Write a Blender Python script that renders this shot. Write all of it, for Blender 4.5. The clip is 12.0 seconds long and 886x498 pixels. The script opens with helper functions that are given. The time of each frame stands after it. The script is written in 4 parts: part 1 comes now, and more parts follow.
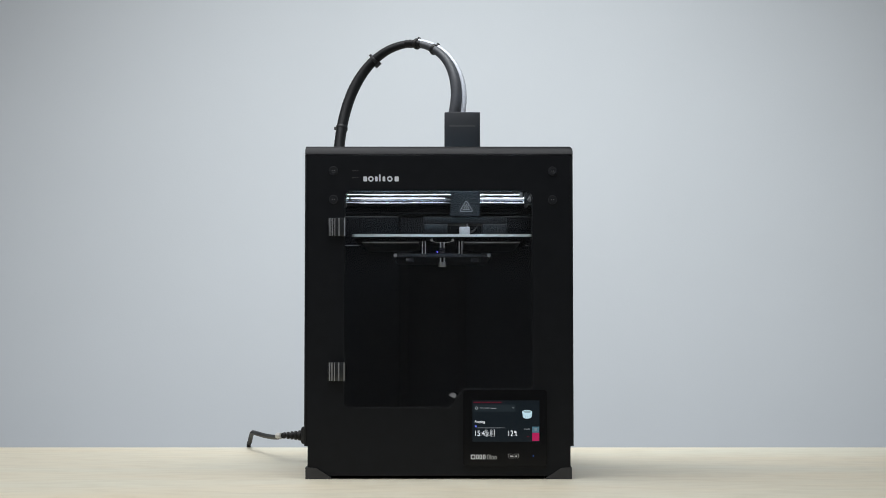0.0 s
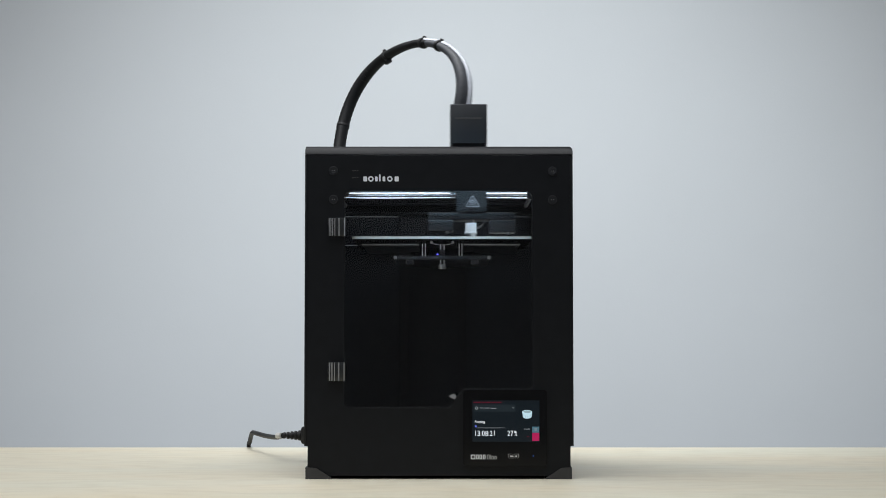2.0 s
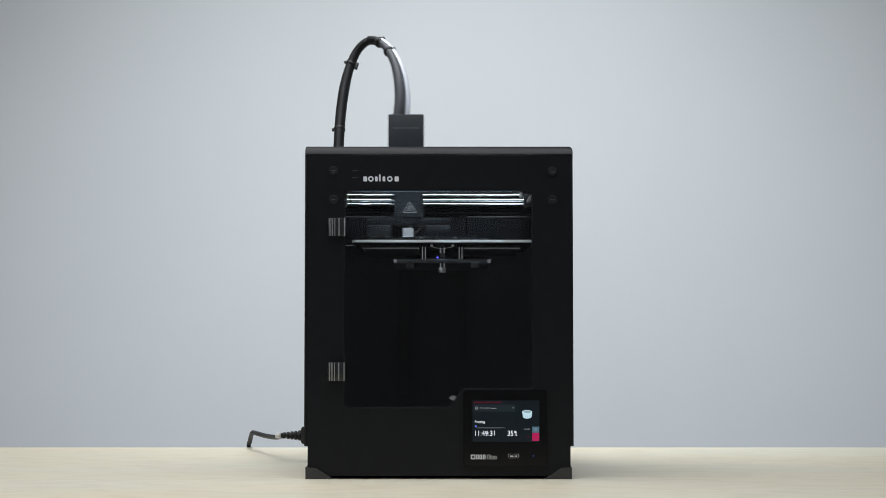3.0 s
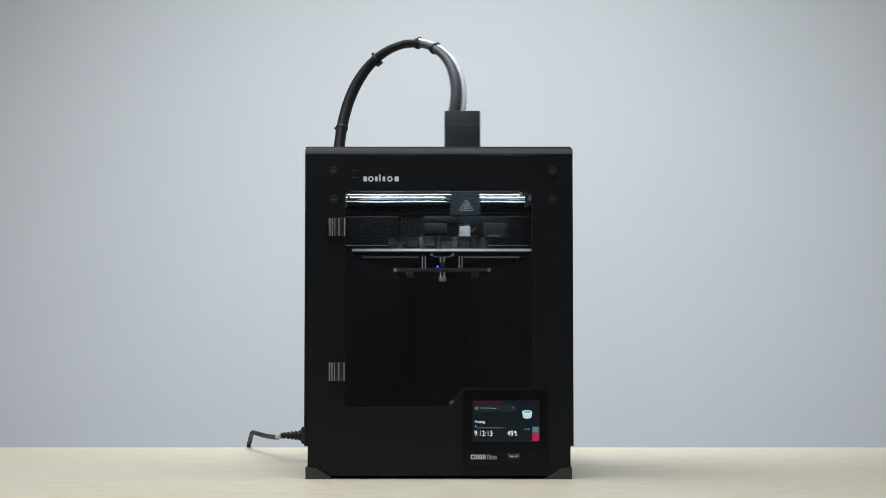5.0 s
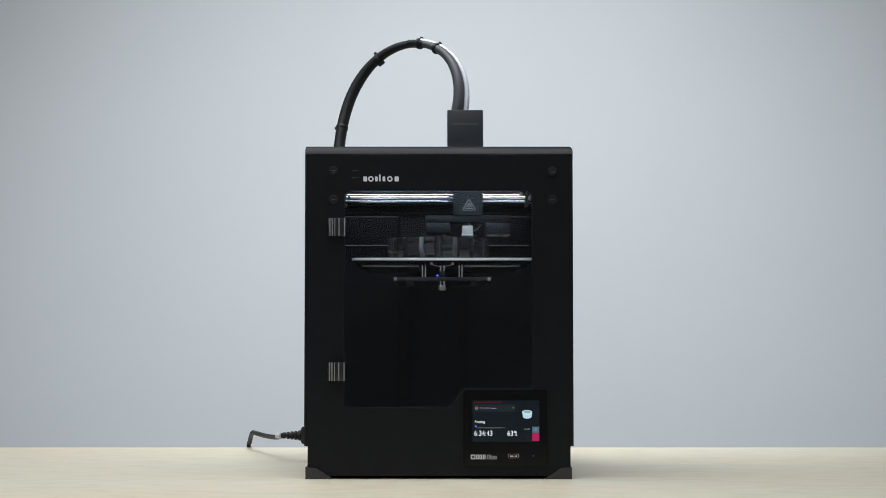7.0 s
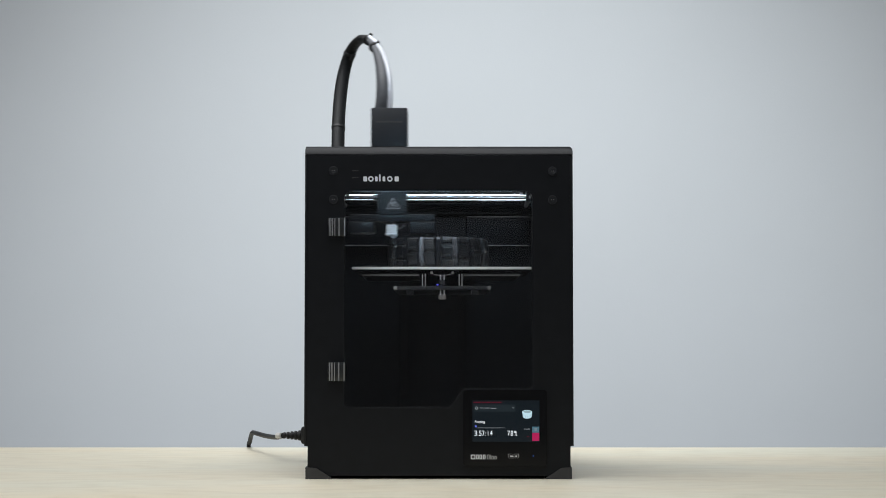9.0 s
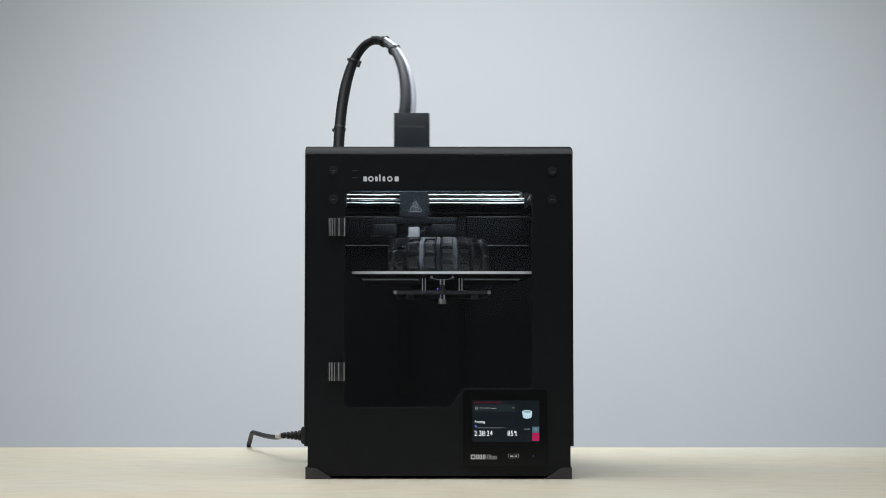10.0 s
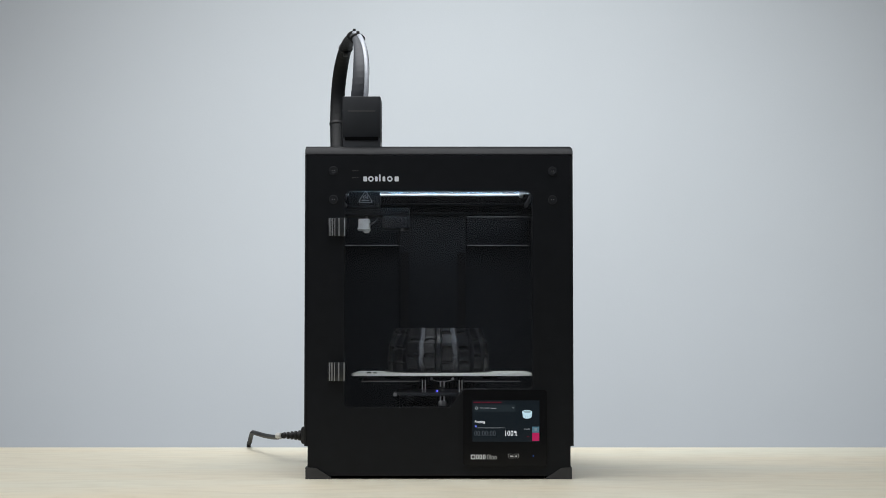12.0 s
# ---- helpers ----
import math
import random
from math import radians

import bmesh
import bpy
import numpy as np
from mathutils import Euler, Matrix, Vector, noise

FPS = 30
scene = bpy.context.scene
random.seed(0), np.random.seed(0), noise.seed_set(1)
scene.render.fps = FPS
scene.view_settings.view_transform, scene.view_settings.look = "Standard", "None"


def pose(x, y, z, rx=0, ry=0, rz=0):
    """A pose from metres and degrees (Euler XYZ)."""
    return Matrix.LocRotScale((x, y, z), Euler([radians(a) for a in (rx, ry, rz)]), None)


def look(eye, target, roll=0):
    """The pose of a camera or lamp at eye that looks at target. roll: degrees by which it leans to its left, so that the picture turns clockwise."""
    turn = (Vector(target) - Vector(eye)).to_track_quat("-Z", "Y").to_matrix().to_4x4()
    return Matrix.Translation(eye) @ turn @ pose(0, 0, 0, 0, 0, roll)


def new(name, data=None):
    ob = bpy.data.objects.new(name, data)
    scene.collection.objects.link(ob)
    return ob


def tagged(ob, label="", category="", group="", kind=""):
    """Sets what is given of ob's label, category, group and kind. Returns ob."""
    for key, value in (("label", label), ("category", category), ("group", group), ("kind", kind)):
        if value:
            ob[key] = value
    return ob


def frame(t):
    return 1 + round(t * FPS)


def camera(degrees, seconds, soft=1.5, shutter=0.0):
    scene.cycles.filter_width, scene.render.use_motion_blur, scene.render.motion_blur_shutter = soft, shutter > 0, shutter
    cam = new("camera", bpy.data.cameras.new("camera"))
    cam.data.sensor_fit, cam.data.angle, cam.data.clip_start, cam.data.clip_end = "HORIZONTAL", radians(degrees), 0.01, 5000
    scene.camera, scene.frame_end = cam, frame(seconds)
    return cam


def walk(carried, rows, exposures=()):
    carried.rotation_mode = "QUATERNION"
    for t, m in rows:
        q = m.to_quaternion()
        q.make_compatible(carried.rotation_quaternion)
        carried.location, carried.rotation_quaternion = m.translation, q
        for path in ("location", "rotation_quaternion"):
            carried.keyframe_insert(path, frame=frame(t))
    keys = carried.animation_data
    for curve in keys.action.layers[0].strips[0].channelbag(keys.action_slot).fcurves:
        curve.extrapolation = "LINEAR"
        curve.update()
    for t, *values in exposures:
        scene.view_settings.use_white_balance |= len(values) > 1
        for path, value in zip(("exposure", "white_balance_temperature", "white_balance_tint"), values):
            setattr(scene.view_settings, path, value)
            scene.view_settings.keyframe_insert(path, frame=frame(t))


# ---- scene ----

# ---------------------------------------------------------------- camera
cam = camera(27.81, 12.0, soft=0.9, shutter=0.35)
EYE = pose(0.0058, -2.3, 0.1717, 93.055, 0, 0)
walk(cam, [(0.0, EYE), (12.0, EYE)])

# ---------------------------------------------------------------- light
world = bpy.data.worlds.new("studio_world")
world.use_nodes = True
world.node_tree.nodes["Background"].inputs[0].default_value = (0.75, 0.85, 1.0, 1)
world.node_tree.nodes["Background"].inputs[1].default_value = 0.05
scene.world = world
scene.view_settings.exposure = 0.0


def area_lamp(name, eye, target, size, size_y, watts, colour):
    data = bpy.data.lights.new(name, "AREA")
    data.shape, data.size, data.size_y, data.energy, data.color = "RECTANGLE", size, size_y, watts, colour
    ob = new(name, data)
    ob.matrix_world = look(eye, target)
    return ob


# a wide softbox over the table, a smaller one in front to the left, and a soft wall light
area_lamp("overhead_softbox", (-0.30, -0.15, 1.75), (-0.10, 0.10, 0.0), 2.3, 1.5, 37, (0.98, 0.985, 1.0))
area_lamp("front_softbox", (-1.5, -2.3, 1.3), (0.0, 0.0, 0.15), 1.1, 1.1, 7, (0.93, 0.965, 1.0))
spot = bpy.data.lights.new("wall_lamp", "SPOT")
spot.energy, spot.color, spot.spot_size, spot.spot_blend, spot.shadow_soft_size = 243, (0.925, 0.972, 0.99), radians(78), 1.0, 0.3
wall_lamp = new("wall_lamp", spot)
wall_lamp.matrix_world = look((0.12, -0.2, 1.95), (0.13, 2.2, -0.17))

# ---------------------------------------------------------------- materials


def material(name, colour, rough=0.5, metal=0.0, vary=0.15, scale=40.0, bump=0.0, bump_scale=300.0, stretch=(1, 1, 1), spec=0.5,
             rough_vary=0.08, coat=0.0):
    m = bpy.data.materials.new(name)
    m.use_nodes = True
    nt = m.node_tree
    b = nt.nodes["Principled BSDF"]
    b.inputs["Metallic"].default_value = metal
    b.inputs["Specular IOR Level"].default_value = spec
    b.inputs["Coat Weight"].default_value = coat
    tc = nt.nodes.new("ShaderNodeTexCoord")
    mp = nt.nodes.new("ShaderNodeMapping")
    mp.inputs["Scale"].default_value = stretch
    nt.links.new(tc.outputs["Object"], mp.inputs["Vector"])
    n1 = nt.nodes.new("ShaderNodeTexNoise")
    n1.inputs["Scale"].default_value, n1.inputs["Detail"].default_value = scale, 6
    nt.links.new(mp.outputs[0], n1.inputs["Vector"])
    ramp = nt.nodes.new("ShaderNodeValToRGB")
    ramp.color_ramp.elements[0].position, ramp.color_ramp.elements[1].position = 0.3, 0.7
    ramp.color_ramp.elements[0].color = (*[c * (1 - vary) for c in colour], 1)
    ramp.color_ramp.elements[1].color = (*[min(1, c * (1 + vary)) for c in colour], 1)
    nt.links.new(n1.outputs["Fac"], ramp.inputs[0])
    nt.links.new(ramp.outputs[0], b.inputs["Base Color"])
    mr = nt.nodes.new("ShaderNodeMapRange")
    mr.inputs["To Min"].default_value, mr.inputs["To Max"].default_value = max(0.02, rough - rough_vary), min(1, rough + rough_vary)
    nt.links.new(n1.outputs["Fac"], mr.inputs["Value"])
    nt.links.new(mr.outputs[0], b.inputs["Roughness"])
    if bump:
        n2 = nt.nodes.new("ShaderNodeTexNoise")
        n2.inputs["Scale"].default_value, n2.inputs["Detail"].default_value = bump_scale, 4
        nt.links.new(mp.outputs[0], n2.inputs["Vector"])
        bp = nt.nodes.new("ShaderNodeBump")
        bp.inputs["Strength"].default_value, bp.inputs["Distance"].default_value = bump, 0.001
        nt.links.new(n2.outputs["Fac"], bp.inputs["Height"])
        nt.links.new(bp.outputs[0], b.inputs["Normal"])
    return m


def glow(name, colour, strength):
    m = bpy.data.materials.new(name)
    m.use_nodes = True
    b = m.node_tree.nodes["Principled BSDF"]
    b.inputs["Base Color"].default_value = (*[c * 0.3 for c in colour], 1)
    b.inputs["Roughness"].default_value = 0.15
    b.inputs["Emission Color"].default_value = (*colour, 1)
    b.inputs["Emission Strength"].default_value = strength
    return m


def glass(name, colour, rough=0.02):
    m = bpy.data.materials.new(name)
    m.use_nodes = True
    b = m.node_tree.nodes["Principled BSDF"]
    b.inputs["Base Color"].default_value = (*colour, 1)
    b.inputs["Roughness"].default_value = rough
    b.inputs["IOR"].default_value = 1.49
    b.inputs["Transmission Weight"].default_value = 1.0
    return m


WALL = material("painted_wall", (0.62, 0.65, 0.68), 0.85, vary=0.012, scale=3, bump=0.15, bump_scale=220, spec=0.2)
REAR_BOUNCE = material("rear_bounce_grey", (0.45, 0.46, 0.48), 0.95, spec=0.1)
FLOOR = material("grey_floor", (0.25, 0.25, 0.26), 0.6, scale=5)
CEILING = material("dark_ceiling", (0.10, 0.10, 0.10), 0.9)
BLACK = material("black_powder_coat", (0.0093, 0.0105, 0.0130), 0.42, vary=0.1, scale=60, bump=0.05, bump_scale=1500, spec=0.20)
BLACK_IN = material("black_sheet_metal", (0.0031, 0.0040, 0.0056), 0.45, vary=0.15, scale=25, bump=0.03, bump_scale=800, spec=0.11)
PLASTIC = material("black_plastic", (0.0072, 0.0086, 0.0114), 0.4, vary=0.1, scale=50, bump=0.05, bump_scale=1200, spec=0.4)
MOULDED = material("charcoal_moulded_plastic", (0.0175, 0.0200, 0.0245), 0.5, vary=0.1, scale=50, spec=0.4)
FOOT_MAT = material("grey_rubber", (0.045, 0.045, 0.047), 0.75, vary=0.12, scale=90, bump=0.1, bump_scale=900)
RUBBER = material("black_rubber", (0.014, 0.014, 0.015), 0.55, vary=0.15, scale=120, spec=0.4)
SLEEVE = material("braided_sleeve", (0.0065, 0.0072, 0.0082), 0.55, vary=0.25, scale=600, bump=0.3, bump_scale=1200, spec=0.25)
RIBBON = material("grey_cable_jacket", (0.060, 0.064, 0.074), 0.55, vary=0.1, scale=200, spec=0.5)
TUBE = material("clear_white_tube", (0.55, 0.58, 0.64), 0.18, vary=0.05, scale=100, spec=0.6)
CHROME = material("polished_steel", (0.76, 0.81, 0.92), 0.17, metal=1.0, vary=0.02, scale=80, rough_vary=0.005)
PIN = material("bright_pin_steel", (0.8, 0.81, 0.83), 0.42, metal=1.0, vary=0.05, scale=200)
GREYEDGE = material("pale_edge_grey", (0.30, 0.30, 0.31), 0.5, vary=0.35, scale=60)
HINGE_PIN = material("dull_hinge_pin", (0.55, 0.56, 0.58), 0.4, metal=1.0, vary=0.1, scale=150)
MATTE = material("matt_black_sheet", (0.0035, 0.0035, 0.004), 0.9, spec=0.04)
STEEL = material("brushed_steel", (0.42, 0.42, 0.43), 0.35, metal=1.0, vary=0.1, scale=150)
DULL = material("dull_zinc", (0.20, 0.20, 0.21), 0.45, metal=1.0, vary=0.15, scale=120)
PLATE = material("pale_build_plate", (0.80, 0.81, 0.78), 0.35, vary=0.06, scale=90, spec=0.5)
BLOCKM = material("grey_silicone", (0.62, 0.65, 0.68), 0.5, vary=0.08, scale=200)
WHITE_INK = material("white_print", (0.52, 0.54, 0.57), 0.6, vary=0.03)
GREY_INK = material("grey_print", (0.46, 0.47, 0.48), 0.6, vary=0.03)
FAINT_INK = material("faint_print", (0.07, 0.07, 0.072), 0.6, vary=0.03)
PANEL_INK = material("bright_panel_print", (0.84, 0.86, 0.89), 0.6, vary=0.03)
LOGO_INK = material("pale_logo_print", (0.80, 0.84, 0.91), 0.6, vary=0.03)
LABEL = material("white_label", (0.7, 0.7, 0.68), 0.6, vary=0.05)
PLA = material("black_filament", (0.0066, 0.0073, 0.0092), 0.31, vary=0.15, scale=120, bump=0.04, bump_scale=350, stretch=(1, 1, 8), spec=0.6)
GLOSS = material("glossy_black_bezel", (0.0075, 0.0078, 0.009), 0.16, vary=0.05, rough_vary=0.03, spec=0.18)
ACRYLIC = glass("clear_acrylic", (0.96, 0.97, 0.98))
HINGE_MAT = material("smoked_hinge_plastic", (0.03, 0.032, 0.035), 0.2, vary=0.1)
# pale colour of the highlights painted along the back ledges
LEDGE_GLINT = material("painted_ledge_glint", (0.40, 0.41, 0.43), 0.4, metal=0.6, vary=0.25, scale=30)
RIM = material("polished_acrylic_edge", (0.013, 0.0135, 0.0145), 0.5, vary=0.3, scale=25, spec=0.3)
# paler grey that paints reflected light onto two groove floors of the ring
GROOVE_SHEEN = material("painted_groove_sheen", (0.125, 0.13, 0.145), 0.35, vary=0.4, scale=120, stretch=(1, 1, 0.4), bump=0.2, bump_scale=400)
SCREEN = glow("screen_glass", (0.0052, 0.0085, 0.0115), 1.0)
SCREEN_HI = glow("screen_band", (0.012, 0.018, 0.022), 1.0)
TEXT_LIT = glow("screen_text", (0.75, 0.80, 0.85), 1.0)
TEXT_FAINT = glow("screen_faint_text", (0.05, 0.06, 0.07), 1.0)
TEXT_DIM = glow("screen_dim_text", (0.20, 0.22, 0.24), 1.0)
PINK = glow("screen_pink", (0.34, 0.012, 0.075), 1.0)
RED_LINE = glow("screen_red", (0.11, 0.005, 0.016), 1.0)
TEAL = glow("screen_teal", (0.06, 0.13, 0.17), 1.0)
ICON = glow("screen_icon", (0.45, 0.62, 0.70), 1.0)
ICON_DARK = glow("screen_icon_shade", (0.24, 0.34, 0.39), 1.0)
BLUE_LED = glow("blue_led", (0.05, 0.05, 1.0), 14.0)
LED = glow("white_led", (0.46, 0.75, 1.0), 34.0)


def wood():
    m = material("pale_birch_top", (0.77, 0.725, 0.58), 0.45, vary=0.03, scale=14, stretch=(0.5, 3, 3), bump=0.05, bump_scale=90, spec=0.4)
    nt = m.node_tree
    b = nt.nodes["Principled BSDF"]
    old = b.inputs["Base Color"].links[0].from_socket
    tc = nt.nodes.new("ShaderNodeTexCoord")
    mp = nt.nodes.new("ShaderNodeMapping")
    mp.inputs["Scale"].default_value = (0.6, 9, 9)
    n = nt.nodes.new("ShaderNodeTexNoise")
    n.inputs["Scale"].default_value, n.inputs["Detail"].default_value, n.inputs["Distortion"].default_value = 3.2, 8, 0.6
    rp = nt.nodes.new("ShaderNodeValToRGB")
    rp.color_ramp.elements[0].position, rp.color_ramp.elements[1].position = 0.35, 0.65
    rp.color_ramp.elements[0].color, rp.color_ramp.elements[1].color = (0.983, 0.98, 0.972, 1), (1, 1, 1, 1)
    mx = nt.nodes.new("ShaderNodeMix")
    mx.data_type, mx.blend_type = "RGBA", "MULTIPLY"
    mx.inputs["Factor"].default_value = 1.0
    nt.links.new(tc.outputs["Object"], mp.inputs["Vector"])
    nt.links.new(mp.outputs[0], n.inputs["Vector"])
    nt.links.new(n.outputs["Fac"], rp.inputs[0])
    nt.links.new(old, mx.inputs["A"])
    nt.links.new(rp.outputs[0], mx.inputs["B"])
    # short flecks along the grain, and broad patches of warmer and greyer veneer
    last = mx.outputs["Result"]
    for size, stretch, detail, low, high, dark, light in ((26.0, (0.7, 1.3, 1.3), 4, 0.34, 0.56, (0.93, 0.92, 0.905, 1), (1, 1, 1, 1)),
                                                          (2.6, (0.7, 1.6, 1.6), 2, 0.35, 0.65, (1.0, 0.965, 0.93, 1), (0.965, 0.985, 1.0, 1))):
        mp = nt.nodes.new("ShaderNodeMapping")
        mp.inputs["Scale"].default_value = stretch
        n = nt.nodes.new("ShaderNodeTexNoise")
        n.inputs["Scale"].default_value, n.inputs["Detail"].default_value = size, detail
        rp = nt.nodes.new("ShaderNodeValToRGB")
        rp.color_ramp.elements[0].position, rp.color_ramp.elements[1].position = low, high
        rp.color_ramp.elements[0].color, rp.color_ramp.elements[1].color = dark, light
        mx = nt.nodes.new("ShaderNodeMix")
        mx.data_type, mx.blend_type = "RGBA", "MULTIPLY"
        mx.inputs["Factor"].default_value = 1.0
        nt.links.new(tc.outputs["Object"], mp.inputs["Vector"])
        nt.links.new(mp.outputs[0], n.inputs["Vector"])
        nt.links.new(n.outputs["Fac"], rp.inputs[0])
        nt.links.new(last, mx.inputs["A"])
        nt.links.new(rp.outputs[0], mx.inputs["B"])
        last = mx.outputs["Result"]
    nt.links.new(last, b.inputs["Base Color"])
    return m


WOOD = wood()

# ---------------------------------------------------------------- mesh helpers


def add_box(bm, x0, x1, y0, y1, z0, z1, bevel=0.0, seg=2):
    vs = bmesh.ops.create_cube(bm, size=1.0, matrix=Matrix.LocRotScale(
        ((x0 + x1) / 2, (y0 + y1) / 2, (z0 + z1) / 2), None, (x1 - x0, y1 - y0, z1 - z0)))["verts"]
    if bevel:
        es = list({e for v in vs for e in v.link_edges})
        bmesh.ops.bevel(bm, geom=es, offset=bevel, segments=seg, affect="EDGES", profile=0.5)
    return bm


def add_rod(bm, a, b, r, seg=20, r2=None, bevel=0.0):
    a, b = Vector(a), Vector(b)
    m = Matrix.Translation((a + b) / 2) @ (b - a).to_track_quat("Z", "Y").to_matrix().to_4x4()
    vs = bmesh.ops.create_cone(bm, cap_ends=True, segments=seg, radius1=r, radius2=r if r2 is None else r2, depth=(b - a).length, matrix=m)["verts"]
    if bevel:
        es = [e for e in {e for v in vs for e in v.link_edges} if any(len(f.verts) > 4 for f in e.link_faces)]
        bmesh.ops.bevel(bm, geom=es, offset=bevel, segments=2, affect="EDGES", profile=0.5)
    return bm


def add_path(bm, pts, r, seg=12, flat=1.0):
    """A tube along the points; r: one radius or one for each point."""
    pts = [Vector(p) for p in pts]
    rs = r if isinstance(r, (list, tuple)) else [r] * len(pts)
    rings = []
    side = None
    for i, p in enumerate(pts):
        t = (pts[min(i + 1, len(pts) - 1)] - pts[max(i - 1, 0)]).normalized()
        if side is None:
            side = t.orthogonal().normalized()
        side = (side - t * side.dot(t)).normalized()
        up = t.cross(side)
        rings.append([bm.verts.new(p + rs[i] * (math.cos(k * math.tau / seg) * side + flat * math.sin(k * math.tau / seg) * up)) for k in range(seg)])
    for a, b in zip(rings, rings[1:]):
        for k in range(seg):
            bm.faces.new((a[k], a[(k + 1) % seg], b[(k + 1) % seg], b[k]))
    bm.faces.new(rings[0][::-1])
    bm.faces.new(rings[-1])
    return bm


def spline(pts, n=8):
    out = []
    P = [Vector(p) for p in pts]
    P = [P[0] * 2 - P[1]] + P + [P[-1] * 2 - P[-2]]
    for i in range(1, len(P) - 2):
        a, b, c, d = P[i - 1:i + 3]
        for k in range(n):
            u = k / n
            out.append(0.5 * (2 * b + (c - a) * u + (2 * a - 5 * b + 4 * c - d) * u * u + (3 * b - a - 3 * c + d) * u ** 3))
    out.append(P[-2])
    return out


def rounded(pts, r, n=5):
    """The corners of a polygon in the xz plane, rounded; r: one radius or one for each corner."""
    out = []
    rs = r if isinstance(r, (list, tuple)) else [r] * len(pts)
    for i, p in enumerate(pts):
        p, a, b = Vector(p), Vector(pts[i - 1]), Vector(pts[(i + 1) % len(pts)])
        if rs[i] <= 0:
            out.append(p)
            continue
        u, v = (a - p).normalized(), (b - p).normalized()
        ang = u.angle(v)
        d = min(rs[i] / math.tan(ang / 2), 0.49 * (a - p).length, 0.49 * (b - p).length)
        rr = d * math.tan(ang / 2)
        c = p + (u + v).normalized() * rr / math.sin(ang / 2)
        s, e = p + u * d - c, p + v * d - c
        for k in range(n + 1):
            w = s.lerp(e, k / n)
            out.append(c + w.normalized() * rr)
    return out


def add_slab(bm, outer, y0, y1, holes=(), bevel=0.0):
    """A plate in the xz plane between y0 (towards the camera) and y1, with holes."""
    es, loops = [], []
    for loop in (outer, *holes):
        vs = [bm.verts.new((p[0], y0, p[1])) for p in loop]
        loops.append(vs)
        es += [bm.edges.new((a, b)) for a, b in zip(vs, vs[1:] + vs[:1])]
    faces = [g for g in bmesh.ops.triangle_fill(bm, use_beauty=True, use_dissolve=False, edges=es, normal=(0, -1, 0))["geom"] if isinstance(g, bmesh.types.BMFace)]
    for f in faces:
        if f.normal.y > 0:
            f.normal_flip()
    made = bmesh.ops.extrude_face_region(bm, geom=faces, use_keep_orig=True)["geom"]
    bmesh.ops.translate(bm, verts=[g for g in made if isinstance(g, bmesh.types.BMVert)], vec=(0, y1 - y0, 0))
    bmesh.ops.recalc_face_normals(bm, faces=bm.faces[:])
    return bm


def ring_pts(cx, cz, r, n=24):
    return [(cx + r * math.cos(k * math.tau / n), cz + r * math.sin(k * math.tau / n)) for k in range(n)]


def rect(x0, z0, x1, z1):
    return [Vector(p) for p in ((x0, z0), (x1, z0), (x1, z1), (x0, z1))]


def finish(name, bm, mat, smooth=True):
    bmesh.ops.recalc_face_normals(bm, faces=bm.faces[:])
    me = bpy.data.meshes.new(name)
    bm.to_mesh(me)
    bm.free()
    me.materials.append(mat)
    if smooth:
        me.shade_smooth()
        me.set_sharp_from_angle(angle=radians(35))
    return me


def part(name, bm, mat, parent=None, label="", smooth=True):
    ob = new(name, finish(name, bm, mat, smooth))
    ob.parent = parent
    return tagged(ob, label)


def thing(name, label, category, at=(0, 0, 0), group=""):
    ob = new(name)
    ob.location = at
    ob.empty_display_size = 0.02
    return tagged(ob, label, category, group)


def box(name, mat, parent, x0, x1, y0, y1, z0, z1, bevel=0.0, label=""):
    return part(name, add_box(bmesh.new(), x0, x1, y0, y1, z0, z1, bevel), mat, parent, label)


def rod(name, mat, parent, a, b, r, label="", seg=20, bevel=0.0):
    return part(name, add_rod(bmesh.new(), a, b, r, seg, bevel=bevel), mat, parent, label)


def text_part(name, words, size, mat, parent, x, y, z, depth=0.0003, width=None):
    cu = bpy.data.curves.new(name, "FONT")
    cu.body, cu.size, cu.extrude, cu.align_x = words, size, depth, "LEFT"
    tmp = bpy.data.objects.new(name, cu)
    me = bpy.data.meshes.new_from_object(tmp)
    bpy.data.objects.remove(tmp)
    xs = [v.co.x for v in me.vertices]
    k = 1.0 if width is None else width / (max(xs) - min(xs))
    me.transform(Matrix.Diagonal((k, 1, 1, 1)))
    me.transform(Matrix.Rotation(radians(90), 4, "X"))
    me.materials.clear()
    me.materials.append(mat)
    ob = new(name, me)
    ob.parent, ob.location = parent, (x, y, z)
    return ob


# ---------------------------------------------------------------- room


def structure(name, mat, x0, x1, y0, y1, z0, z1, label):
    return tagged(box(name, mat, None, x0, x1, y0, y1, z0, z1), label, kind="structure")


structure("wall_north", WALL, -3.0, 3.0, 2.2, 2.3, -0.74, 2.5, "smooth pale blue-grey painted studio wall")
structure("wall_west", WALL, -3.1, -3.0, -4.0, 2.3, -0.74, 2.5, "plain pale grey side wall")
structure("wall_east", WALL, 3.0, 3.1, -4.0, 2.3, -0.74, 2.5, "plain pale grey side wall")
# unseen wall, added light enough that its reflection in the door lifts the blacks
structure("wall_south", REAR_BOUNCE, -3.1, 3.1, -4.1, -4.0, -0.74, 2.5, "unseen plain grey wall behind the camera, reflected in the door")
structure("floor", FLOOR, -3.1, 3.1, -4.1, 2.3, -0.84, -0.74, "plain grey studio floor")
structure("ceiling", CEILING, -3.1, 3.1, -4.1, 2.3, 2.5, 2.6, "dark matt studio ceiling")

